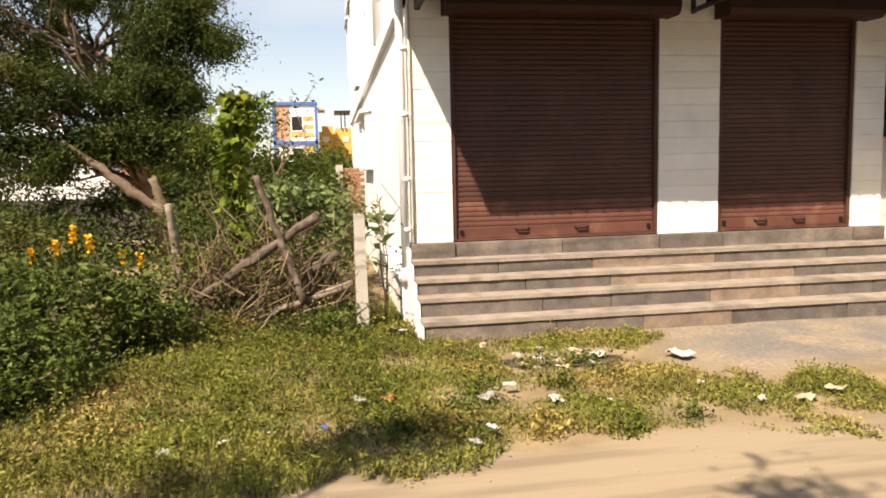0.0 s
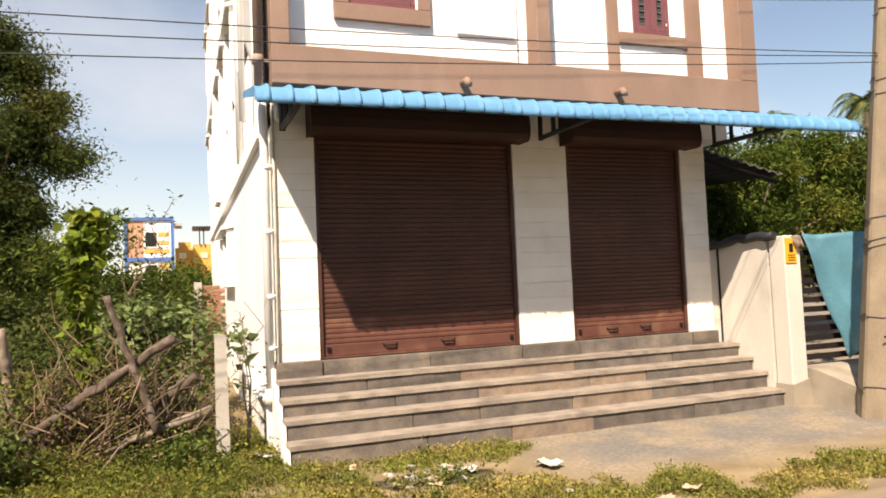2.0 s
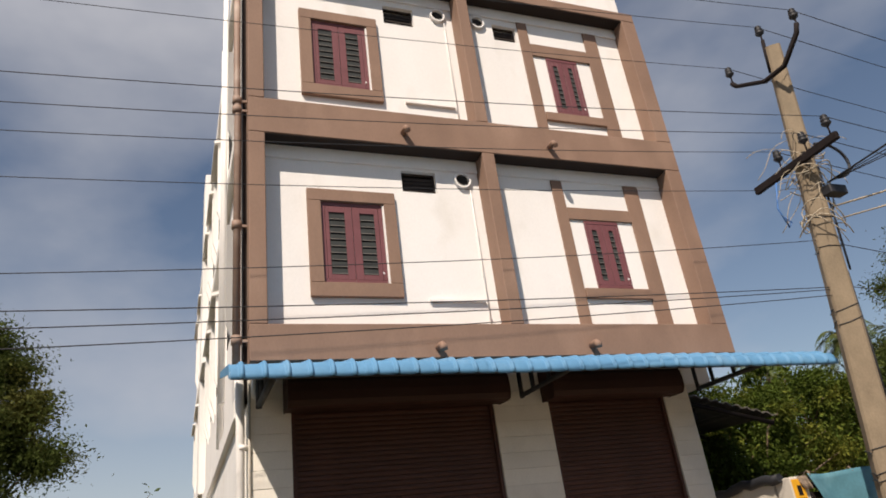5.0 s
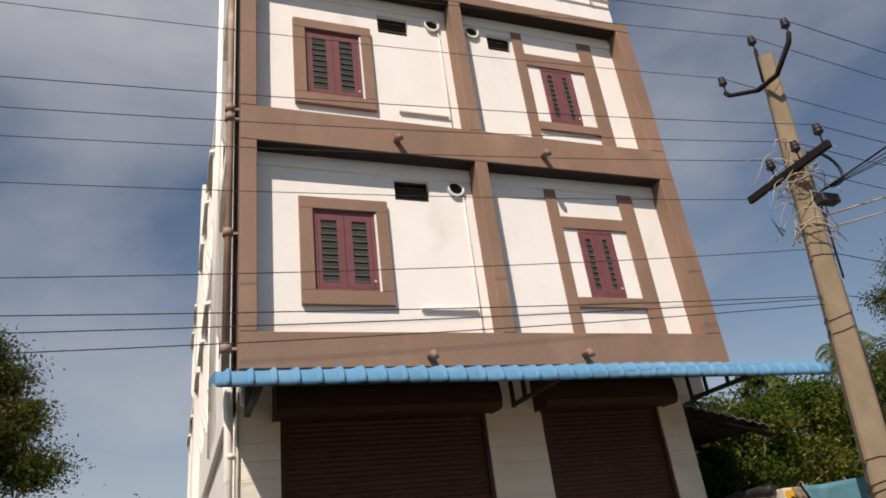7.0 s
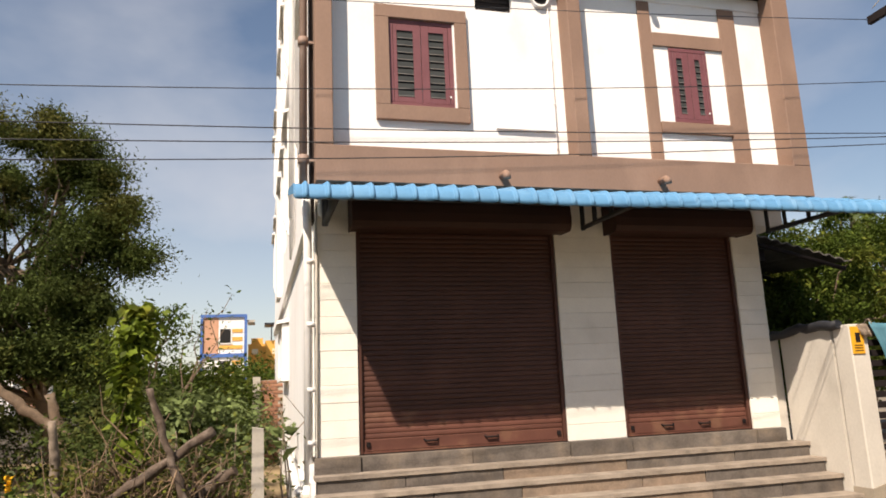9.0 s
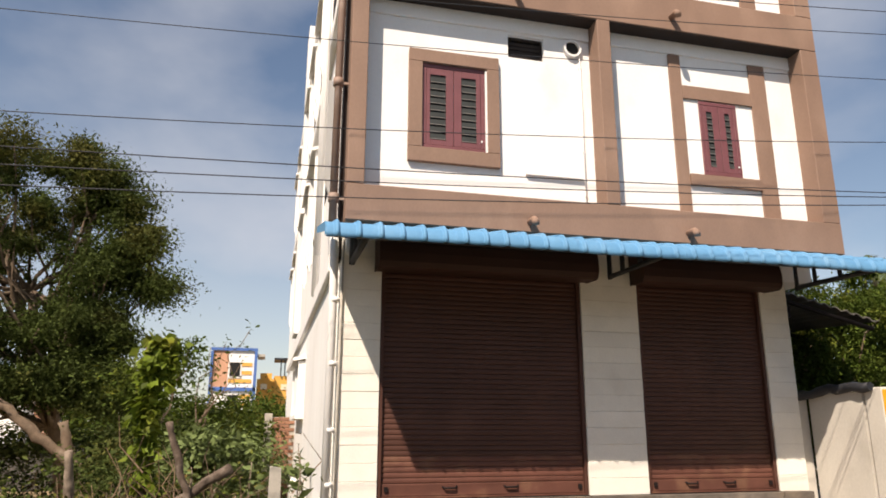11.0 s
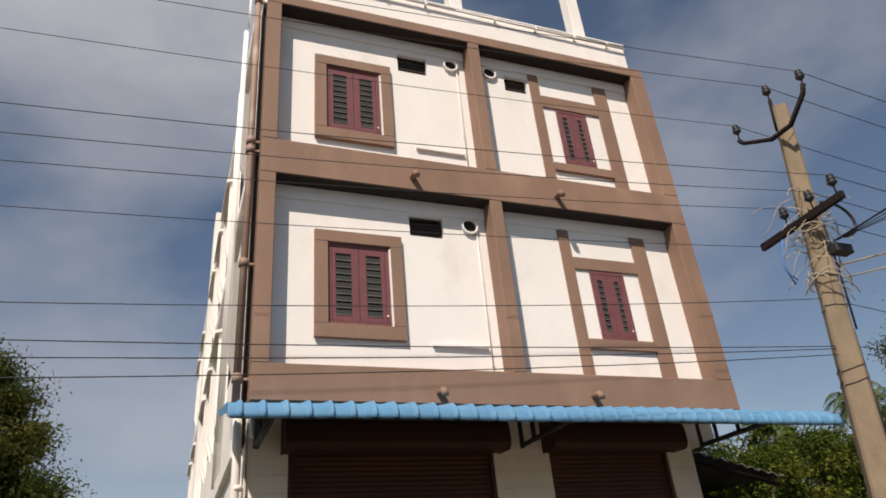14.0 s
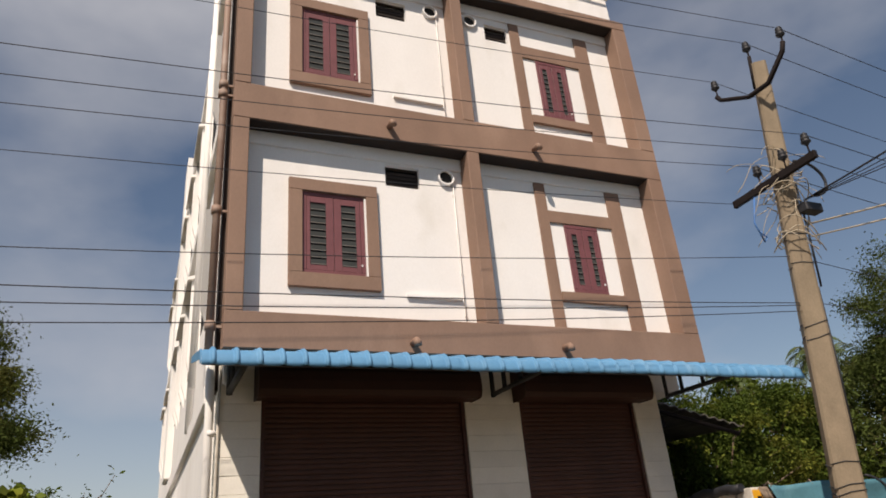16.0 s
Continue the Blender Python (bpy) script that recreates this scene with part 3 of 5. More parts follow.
rod([(-0.11, 3.0, 10.9), (-0.11, 3.0, 3.6)], 0.045, 8, pipe2)
part("side_pipe", pipe2, SIDEW, house)
part("mast", rod([(-0.2, 0.6, 10.2), (-0.2, 0.6, 11.0)], 0.02, 6), SIDEW, house)
part("side_pipe", rod([(-0.20, 1.2, 10.7), (-0.20, 1.2, 3.8)], 0.04, 8), SIDEW, house)


# ---------------------------------------------------------------- windows and ventilators
def window(x0, x1, z0, z1, surround, cols):
    w = thing("window", "wine-red louvred shutter window in a brown surround" if surround else "narrow wine-red shutter window between brown strips", "window", ((x0 + x1) / 2, P, z0), "upper windows")
    if surround:
        a, b, c, d = surround
        for q in ((a, b, z1, d), (a, b, c, z0), (a, x0, z0 + 0.001, z1 - 0.001), (x1 + 0.022, b, z0 + 0.001, z1 - 0.001)):
            part("surround", box(q[0], q[1], P - 0.065, P - 0.002, q[2], q[3], 0.005), BROWN, w)
        part("jamb", box(x1 + 0.001, x1 + 0.021, P - 0.05, P - 0.002, z0 + 0.002, z1 - 0.03), WHITE, w, "white plastered jamb")
    t = 0.055
    y0, y1 = P - 0.012, P + 0.02
    for q in ((x0, x1, z1 - t, z1), (x0, x1, z0, z0 + t), (x0, x0 + t, z0 + t, z1 - t), (x1 - t, x1, z0 + t, z1 - t)):
        part("frame", box(q[0] + 0.001, q[1] - 0.001, y0 - 0.012, y1, q[2] + 0.001, q[3] - 0.001, 0.004), WINE, w)
    mid = (x0 + x1) / 2
    for side, (a, b) in enumerate(((x0 + t, mid), (mid, x1 - t))):
        leaf = part("leaf", box(a + 0.003, b - 0.003, y0 + 0.004, y0 + 0.010, z0 + t, z1 - t), DARK, w)
        g0, g1 = (a + 0.05, b - 0.10) if side == 0 else (a + 0.10, b - 0.06)
        for q in ((a + 0.003, g0, z0 + t, z1 - t), (g1, b - 0.003, z0 + t, z1 - t), (g0, g1, z1 - t - 0.09, z1 - t), (g0, g1, z0 + t, z0 + t + 0.07)):
            part("rail", box(q[0], q[1], y0 - 0.008, y0 + 0.003, q[2], q[3], 0.003), WINE, leaf)
        zz, top = z0 + t + 0.075, z1 - t - 0.10
        n = cols
        for i in range(n):
            za = zz + (top - zz) * i / n
            h = (top - zz) / n
            part("louvre", prism(((y0 - 0.010, za + 0.005), (y0 - 0.006, za), (y0 + 0.003, za + h * 0.72), (y0 - 0.001, za + h * 0.78)), "x", g0 + 0.002, g1 - 0.002), GLASS, leaf)
            part("louvre_clip", box(g0 + 0.002, g1 - 0.002, y0 - 0.014, y0 - 0.009, za, za + 0.009), SLATG, leaf)
    part("hinge", box(x1 - 0.06, x1 - 0.04, P - 0.032, P - 0.024, z0 + 0.14, z0 + 0.165), PLASTIC, w)
    return w


for lo, hi in ((-0.025, -0.02), (2.99, 3.05)):
    window(U(0.90), U(1.71), V(4.95) + lo, V(6.08) + hi, (U(0.735) - 0.005, U(1.89), V(4.765) + lo, V(6.25) + hi), 9)
    window(U(4.78), U(5.36), V(4.96) + lo, V(6.03) + hi, None, 9)


SLATV = mat("vent_slats", (0.035, 0.026, 0.022), 0.8, 0.2, 5, 40, 0.0)


def ventilator(x0, x1, z0, z1):
    w = thing("ventilator", "small louvred ventilator opening high in the panel", "vent", (x0, P, z0), "ventilators")
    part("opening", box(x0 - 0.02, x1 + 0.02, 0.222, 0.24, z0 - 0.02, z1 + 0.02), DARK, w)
    y = P + 0.075
    for q in ((x0, x1, z1 - 0.025, z1), (x0, x1, z0, z0 + 0.025), (x0, x0 + 0.025, z0 + 0.025, z1 - 0.025), (x1 - 0.025, x1, z0 + 0.025, z1 - 0.025)):
        part("frame", box(q[0], q[1], y - 0.01, y + 0.03, q[2], q[3]), SLATV, w)
    for i in range(4):
        z = z0 + 0.05 + i * (z1 - z0 - 0.1) / 4
        part("slat", prism(((y - 0.006, z), (y - 0.002, z - 0.006), (y + 0.015, z + 0.045), (y + 0.011, z + 0.05)), "x", x0 + 0.026, x1 - 0.026), SLATV, w)


for vent in VENTS:
    ventilator(*vent)


# ---------------------------------------------------------------- rolling shutters
def shutter(x0, x1, label):
    s = thing("rolling_shutter", label, "shutter", ((x0 + x1) / 2, 0.1, ZP), "rolling shutters")
    y = 0.07
    part("backing", box(x0 + 0.01, x1 - 0.01, y + 0.035, y + 0.05, ZP + 0.01, 3.5), DARK, s)
    n, z0, z1 = 43, ZP + 0.16, 3.485
    h = (z1 - z0) / n
    slat_hi = slat_lo = None
    for i in range(n):
        low = i < 5
        data = slat_lo if low else slat_hi
        if data is None:
            prof = [(0.02, 0), (-0.002, 0.002), (-0.0065, h * 0.22), (-0.0075, h * 0.55), (-0.005, h * 0.88), (0.000, h * 0.96), (0.012, h * 0.995)]
            b = prism([(y + u, v) for u, v in prof], "x", x0 + 0.045, x1 - 0.045)
            data = mesh("slat", b, SHUT_LOW if low else SHUT)
            if low:
                slat_lo = data
            else:
                slat_hi = data
        ob = part("slat", data, SHUT, s)
        ob.location = ob.location + Vector((0, 0, z0 + h * i))
    rail = part("bottom_rail", box(x0 + 0.045, x1 - 0.045, y - 0.02, y + 0.03, ZP + 0.03, ZP + 0.158, 0.006), SHUT_LOW, s, "rusty bottom rail")
    part("bottom_angle", box(x0 + 0.045, x1 - 0.045, y - 0.045, y - 0.021, ZP + 0.012, ZP + 0.03), SHUT_LOW, rail)
    for k in (0.33, 0.62):
        x = x0 + (x1 - x0) * k
        part("handle", rod([(x - 0.08, y - 0.02, ZP + 0.125), (x - 0.06, y - 0.05, ZP + 0.11), (x + 0.06, y - 0.05, ZP + 0.11), (x + 0.08, y - 0.02, ZP + 0.125)], 0.011, 6), IRON, rail)
    for x in (x0 + 0.08, x1 - 0.12):
        part("lock_hasp", box(x, x + 0.04, y - 0.04, y - 0.021, ZP + 0.08, ZP + 0.13), IRON, rail)
    for a, b in ((x0 + 0.002, x0 + 0.044), (x1 - 0.044, x1 - 0.002)):
        part("guide_rail", box(a, b, y - 0.05, y + 0.03, ZP + 0.006, 3.48, 0.004), SHUT, s)
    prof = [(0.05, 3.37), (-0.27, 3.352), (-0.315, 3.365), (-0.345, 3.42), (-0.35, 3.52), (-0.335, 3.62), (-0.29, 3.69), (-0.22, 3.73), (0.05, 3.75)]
    part("hood", prism(prof, "x", x0 - 0.07, x1 + 0.07), HOOD_SHADE, s, "boxed maroon shutter hood, the awning's shade put into its colour")
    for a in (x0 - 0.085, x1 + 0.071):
        part("hood_end", prism([(0.04, 3.36), (-0.275, 3.345), (-0.32, 3.36), (-0.352, 3.42), (-0.356, 3.52), (-0.34, 3.625), (-0.295, 3.695), (-0.22, 3.738), (0.04, 3.758)], "x", a, a + 0.014), HOOD_SHADE, s)


shutter(0.457, 2.883, "wide closed maroon rolling shutter, rust along the bottom")
shutter(3.637, 5.393, "narrower closed maroon rolling shutter beside a white pier")

# ---------------------------------------------------------------- plinth and steps
EDGE = ((-0.06, 0.915), (-0.27, 0.755), (-0.50, 0.59), (-0.73, 0.425), (-0.98, 0.235))
XR = 5.945
steps = thing("front_steps", "five broad stone steps with worn tan treads", "steps", (3, -0.5, 0))
rng = np.random.default_rng(5)
for k, (y, z) in enumerate(EDGE):
    back = 0.29 if k == 0 else EDGE[k - 1][0] + 0.02
    zb = EDGE[k + 1][1] - 0.0 if k < 4 else 0.0
    xr = XR if k else 5.80
    x = -0.03
    if k == 0:
        part("plinth_top", box(x + 0.01, xr, y + 0.004, back, z - 0.05, z - 0.001, 0.004), STONE, steps)
    else:
        nose = np.linspace(x - 0.01, xr - 0.004, 70)
        front = [(u, y - 0.022 + 0.007 * noise.noise((u * 6, k * 3.0, 0)) + 0.014 * max(0.0, noise.noise((u * 2.3, k * 5.0, 7.0)) - 0.25)) for u in nose]
        part("tread", prism(front + [(nose[-1], back + 0.03), (nose[0], back + 0.03)], "z", z - 0.042, z), TREAD, steps)
    part("riser_core", box(x + 0.03, xr - 0.02, y + 0.035, back, max(zb - 0.05, 0.0), z - 0.05), STONE, steps)
    cuts = [x]
    while cuts[-1] < xr - 1.3:
        cuts.append(cuts[-1] + rng.uniform(0.75, 1.5))
    cuts = [c for c in cuts if c < xr - 0.4] + [xr - 0.006]
    if k == 0:
        cuts = [x, 0.46, 1.7, 2.87, 3.65, 4.5, 5.38, xr - 0.004]
    for a, b in zip(cuts, cuts[1:]):
        m = STONE_TAN if (k and 2.6 < (a + b) / 2 < 3.9) else STONE
        proud = 0.03 if k == 0 and (b - a) < 0.9 and (a < 0.1 or a in (2.87, 5.38)) else 0.0
        part("riser_stone", box(a + 0.004, b - 0.004, y - proud + rng.uniform(-0.003, 0.003), y + 0.05, zb - 0.02 if k < 4 else -0.05, z - 0.047 if k else z + 0.004 * (proud > 0), 0.004), m, steps)
part("end_wall", prism([(0.0, -0.05), (-1.0, -0.05), (-1.0, 0.19), (-0.75, 0.19), (-0.75, 0.375), (-0.52, 0.375), (-0.52, 0.54), (-0.29, 0.54), (-0.29, 0.70), (-0.07, 0.70), (-0.07, 0.86), (0.0, 0.86)], "x", -0.08, -0.032), WHITE, steps, "whitewashed end of the steps")

# ---------------------------------------------------------------- awning
awn = thing("awning", "blue corrugated tile-sheet awning on black steel brackets", "awning", (3, -0.7, 3.5))
AX0, AX1, AY, AZF, AZW = -0.29, 7.02, -1.40, 3.50, 3.80
PITCH = 0.207


def awning_sheet(x0, x1):
    b = bmesh.new()
    n = int(round((x1 - x0) / PITCH * 26))
    # the slope in y, then the rounded front lip as (y, drop)
    prof = [(y, (AZW - AZF) * (y + 0.11) / (AY + 0.11)) for y in (-0.11, -0.35, -0.6, -0.85, -1.1, -1.3)]
    prof += [(AY + 0.065, AZW - AZF - 0.010), (AY + 0.030, 0.318), (AY + 0.005, 0.352), (AY - 0.010, 0.398), (AY - 0.012, 0.438)]
    rows = []
    for j, (y, drop) in enumerate(prof):
        row = []
        for i in range(n + 1):
            x = x0 + (x1 - x0) * i / n
            ph = ((x + 0.37) / PITCH) % 1.0
            rib = math.cos(math.pi / 2 * min(1.0, abs(ph - 0.88) / 0.115)) ** 0.8
            bow = math.sin(math.pi * min(1.0, ph / 0.84)) ** 0.7 if ph < 0.84 else 0.0
            lip = max(0.0, (j - 6) / 4)
            z = AZW - drop + (0.034 * rib + 0.003 * bow) * (1 - 0.9 * lip) + 0.006 * math.sin(x * 1.7) - 0.007 * bow * lip ** 3 - 0.004 * rib * lip ** 3
            row.append(b.verts.new((x, y - (0.028 * rib + 0.004 * bow) * min(1.0, lip * 2), z)))
        rows.append(row)
    for a, c in zip(rows, rows[1:]):
        for i in range(n):
            f = b.faces.new((a[i], a[i + 1], c[i + 1], c[i]))
            f.smooth = True
    return b


for k in range(6):
    a = AX0 + k * 6 * PITCH
    c = min(AX1, a + 6 * PITCH + 0.03)
    ob = part("sheet", awning_sheet(a, c), BLUE, awn)
    ob.location.z += 0.004 * (k % 2)
    sol = ob.modifiers.new("thick", "SOLIDIFY")
    sol.thickness, sol.offset = 0.006, -1
part("purlin", box(AX0 + 0.03, AX1 - 0.06, AY + 0.02, AY + 0.065, AZF - 0.128, AZF - 0.075), STEEL, awn)
part("purlin", box(AX0 + 0.05, AX1 - 0.1, AY + 0.08, AY + 0.12, AZF - 0.055, AZF - 0.012), STEEL, awn)
part("purlin", box(AX0 + 0.05, AX1 - 0.1, -0.75, -0.71, 3.57, 3.61), STEEL, awn)
cap = [(-0.11, 3.81), (AY + 0.05, 3.52), (AY + 0.004, 3.455), (AY - 0.012, 3.40), (AY - 0.010, 3.37), (AY + 0.04, 3.38), (AY + 0.08, 3.43), (-0.11, 3.74)]
for x in (AX0 - 0.010, AX1 + 0.001):
    part("end_cap", prism(cap, "x", x, x + 0.009), BLUE, awn)
for x in (0.10, 3.22, 5.88):
    t = part("bracket", rod([(x, -0.12, 3.43), (x, AY + 0.06, 3.40)], 0.036, 4), STEEL, awn)
    part("bracket_top", rod([(x, -0.12, 3.76), (x, AY + 0.06, 3.45)], 0.034, 4), STEEL, t)
    for y, za, zb in ((-0.13, 3.40, 3.78), (-0.45, 3.43, 3.67), (-0.85, 3.42, 3.57)):
        part("web", rod([(x, y, za), (x, y, zb)], 0.034, 4), STEEL, t)

# ---------------------------------------------------------------- roof tank
tank = thing("water_tank", "white ribbed plastic water tank on the roof", "water tank", (1.36, 2.3, 10.4))
part("tank_stand", box(0.7, 2.0, 1.7, 3.0, 10.4, 12.6), SIDEW, tank)
pr = [(0.55, 12.6)]
for i in range(5):
    z = 12.7 + i * 0.22
    pr += [(0.55, z), (0.585, z + 0.03), (0.585, z + 0.12), (0.55, z + 0.15)]
pr += [(0.52, 13.85), (0.36, 14.02), (0.2, 14.08)]
part("tank_body", lathe(1.36, 2.3, pr, 28), TANKM, tank)
part("tank_lid", lathe(1.36, 2.3, [(0.21, 14.08), (0.21, 14.18), (0.16, 14.22)], 20), TANKM, tank)

# ---------------------------------------------------------------- compound wall, gate and ramp
wall = thing("compound_wall", "plastered side wall with a dark ragged coping", "wall", (5.95, -0.5, 0))
part("wall_panel", prism([(0.0, 0.0), (-0.84, 0.0), (-0.84, 2.06), (-0.4, 2.09), (0.0, 2.03)], "x", 5.95, 6.10), PLASTER, wall)
part("wall_return", box(5.803, 5.949, 0.04, 0.25, 0.0, 2.02), PLASTER, wall)
cop = rod([(5.83 + 0.1 * min(1, k / 4), 0.12 - 0.125 * k, 2.03 + 0.09 * min(1, k / 4) + 0.015 * math.sin(k * 2.1)) for k in range(10)], [0.045 + 0.02 * abs(math.sin(k * 1.7)) for k in range(10)], 8)
part("coping", cop, STEEL, wall, "dark lumpy tarred coping")
gp = thing("gate_pillar", "square plastered gate pillar beside the wall", "pillar", (6.1, -1.0, 0))
part("shaft", box(5.952, 6.20, -1.12, -0.87, 0.0, 2.11, 0.012), PLASTER, gp)
part("footing", prism([(5.93, 0.0), (6.23, 0.0), (6.21, 0.36), (5.945, 0.30)], "y", -1.135, -0.86), RAMP, gp)
sign = thing("wall_sign", "small yellow board with a dark emblem on the gate pillar", "sign", (6.02, -1.13, 1.9))
part("board", box(5.955, 6.125, -1.135, -1.123, 1.77, 2.08, 0.003), YELLOW, sign)
part("emblem", box(6.01, 6.075, -1.1375, -1.1352, 1.90, 2.01), IRON, sign)
for z in (1.86, 1.83, 1.80):
    part("bar", box(5.985, 6.10, -1.137, -1.1352, z, z + 0.012), IRON, sign)
rag = bmesh.new()
for k in range(6):
    rod([(6.08 + 0.02 * k, -1.12, 2.10), (6.10 + 0.018 * k, -1.16 - 0.01 * (k % 3), 1.98 - 0.02 * (k % 2))], [0.03, 0.018], 5, rag)
solo("rag", rag, PALEWOOD, "pale rag tied at the pillar's corner", "rag")

gate = thing("sliding_gate", "dark steel gate of flat horizontal slats", "gate", (7.5, -1.0, 0.5))
for x in (6.23, 7.6, 9.05):
    part("stile", box(x, x + 0.05, -1.03, -0.98, 0.52, 2.1, 0.004), STEEL, gate)
for k in range(13):
    z = 0.56 + k * 0.118
    part("slat", box(6.281, 9.049, -1.02, -1.0, z, z + 0.072, 0.003), IRON, gate)
part("rail", box(6.281, 9.049, -1.03, -0.99, 2.06, 2.10), STEEL, gate)
wall2 = solo("yard_wall", box(9.12, 15.0, -1.1, -0.95, 0.0, 2.0, 0.01), CEMENT, "plain plastered yard wall past the gate", "wall")

tp = bmesh.new()
rr = np.random.default_rng(3)
NX, NZ = 40, 22
grid = []
for i in range(NX + 1):
    u = i / NX
    x_top = 6.24 + 2.85 * u
    x_bot = 6.86 + 2.2 * u
    zb = 0.55 + min(1.0, u * 4) * 0.30
    col = []
    for j in range(NZ + 1):
        v = j / NZ
        x = x_top + (x_bot - x_top) * v
        z = 2.13 + (zb - 2.13) * v
        fold = 0.05 * math.sin(11 * u + 4.5 * v) + 0.05 * noise.noise((u * 7, v * 4, 1.5)) + 0.02 * math.sin(26 * u - 6 * v) * (1 - v * 0.4)
        col.append(tp.verts.new((x, -1.11 + fold - 0.02, z + 0.02 * noise.noise((u * 5, v * 5, 9)))))
    grid.append(col)
for a, b in zip(grid, grid[1:]):
    for j in range(NZ):
        f = tp.faces.new((a[j], a[j + 1], b[j + 1], b[j]))
        f.smooth = True
cover = thing("tarpaulin", "teal tarpaulin draped over the gate, one corner hanging", "tarpaulin", (7.5, -1.1, 1.3))
tarp = part("sheet", tp, TEAL, cover)
for x in (6.27, 6.95, 7.7, 8.5):
    part("tie_rope", rod([(x, -1.13, 2.11), (x + 0.02, -1.08, 2.17), (x + 0.03, -1.0, 2.13), (x + 0.02, -0.97, 1.98)], 0.008, 5), PALEWOOD, cover, "pale tie rope")
tarp.modifiers.new("thick", "SOLIDIFY").thickness = 0.004
ramp = solo("gate_ramp", prism([(-0.9, -0.05), (-0.9, 0.50), (-1.2, 0.47), (-1.85, 0.30), (-1.95, 0.0), (-1.95, -0.05)], "x", 6.22, 9.6), RAMP, "sloping dusty cement ramp before the gate", "ramp")

# ---------------------------------------------------------------- shed behind the wall
shed = thing("shed", "lean-to shed with a grey corrugated cement roof", "shed", (8, 3, 0))
sb = bmesh.new()
n = 44
top = [[sb.verts.new((6.4 + 2.7 * i / n, y, 4.05 - 0.65 * (i / n) + 0.025 * math.sin(i * 1.9) + 0.12 * (y - 2) / 3)) for i in range(n + 1)] for y in (1.8, 3.4, 5.0)]
for a, b in zip(top, top[1:]):
    for i in range(n):
        sb.faces.new((a[i], a[i + 1], b[i + 1], b[i]))
rf = part("roof", sb, OLDSHEET, shed)
rf.modifiers.new("thick", "SOLIDIFY").thickness = 0.02
for y in (1.9, 3.4, 4.9):
    part("rafter", rod([(6.4, y, 3.93 - 0.02), (9.05, y, 3.28)], 0.045, 4), IRON, shed)
for x, y in ((6.55, 4.9), (8.9, 4.9)):
    part("post", rod([(x, y, 0), (x, y, 3.3)], 0.05, 6), IRON, shed)
part("beam", box(6.55, 7.55, 1.98, 2.06, 3.42, 3.62, 0.01), IRON, shed, "dark timber under the roof edge")

# ---------------------------------------------------------------- pole and wires
PB, PT = Vector((6.17, -2.0, 0.0)), Vector((6.70, -2.46, 7.75))


def on_pole(z):
    return PB + (PT - PB) * (z / PT.z)


pole = thing("utility_pole", "tapered concrete utility pole leaning slightly, wrapped with wire", "utility pole", tuple(PB))
b = bmesh.new()
rings = []
for z in np.linspace(-0.1, 7.48, 12):
    c = on_pole(z)
    w, d = 0.165 - 0.0095 * z, 0.135 - 0.0075 * z
    q = 0.025
    pts = [(-w, -d + q), (-w + q, -d), (w - q, -d), (w, -d + q), (w, d - q), (w - q, d), (-w + q, d), (-w, d - q)]
    a = radians(-38)
    rings.append([b.verts.new((c.x + u * math.cos(a) - v * math.sin(a), c.y + u * math.sin(a) + v * math.cos(a), c.z)) for u, v in pts])
for r0, r1 in zip(rings, rings[1:]):
    for k in range(8):
        b.faces.new((r0[k], r0[(k + 1) % 8], r1[(k + 1) % 8], r1[k]))
b.faces.new(rings[-1])
part("shaft", b, POLE, pole)


def insulator(x, y, z, parent):
    o = part("insulator", lathe(x, y, [(0.012, z), (0.02, z + 0.02), (0.055, z + 0.05), (0.06, z + 0.07), (0.035, z + 0.085), (0.05, z + 0.10), (0.05, z + 0.125), (0.028, z + 0.14), (0.045, z + 0.155), (0.03, z + 0.18), (0.01, z + 0.185)], 12), STEEL, parent, "dark glazed insulator")
    part("pin", rod([(x, y, z - 0.09), (x, y, z + 0.01)], 0.012, 6), IRON, o)
    return (x, y, z + 0.17)


c = on_pole(7.0) - Vector((0.08, 0, 0))
varm = part("v_arm", rod([(c.x, c.y + 0.68, c.z + 0.42), (c.x, c.y + 0.62, c.z + 0.32), (c.x - 0.1, c.y + 0.10, c.z - 0.02), (c.x - 0.1, c.y - 0.24, c.z - 0.04), (c.x, c.y - 0.50, c.z + 0.30), (c.x, c.y - 0.55, c.z + 0.42)], 0.036, 4), IRON, pole, "bent iron arm")
T1 = insulator(c.x, c.y - 0.55, c.z + 0.47, varm)
T3 = insulator(c.x, c.y + 0.66, c.z + 0.50, varm)
tb = part("top_bracket", rod([tuple(on_pole(7.1) + Vector((-0.1, 0.04, 0))), tuple(on_pole(7.58) + Vector((-0.09, 0.04, 0.04)))], 0.03, 4), IRON, pole)
tt = on_pole(7.75)
T2 = insulator(tt.x - 0.1, tt.y + 0.05, 7.69, tb)
c = on_pole(5.68)
arm = part("cross_arm", box(c.x - 0.20, c.x - 0.14, c.y - 0.66, c.y + 0.68, 5.60, 5.70, 0.006), IRON, pole, "rusty channel cross-arm")
L = [insulator(c.x - 0.16, c.y + d, 5.80, arm) for d in (-0.58, -0.22, 0.2)]
L.append((c.x - 0.16, c.y + 0.66, 5.66))
c = on_pole(4.9)
clutter = bmesh.new()
rr = np.random.default_rng(11)
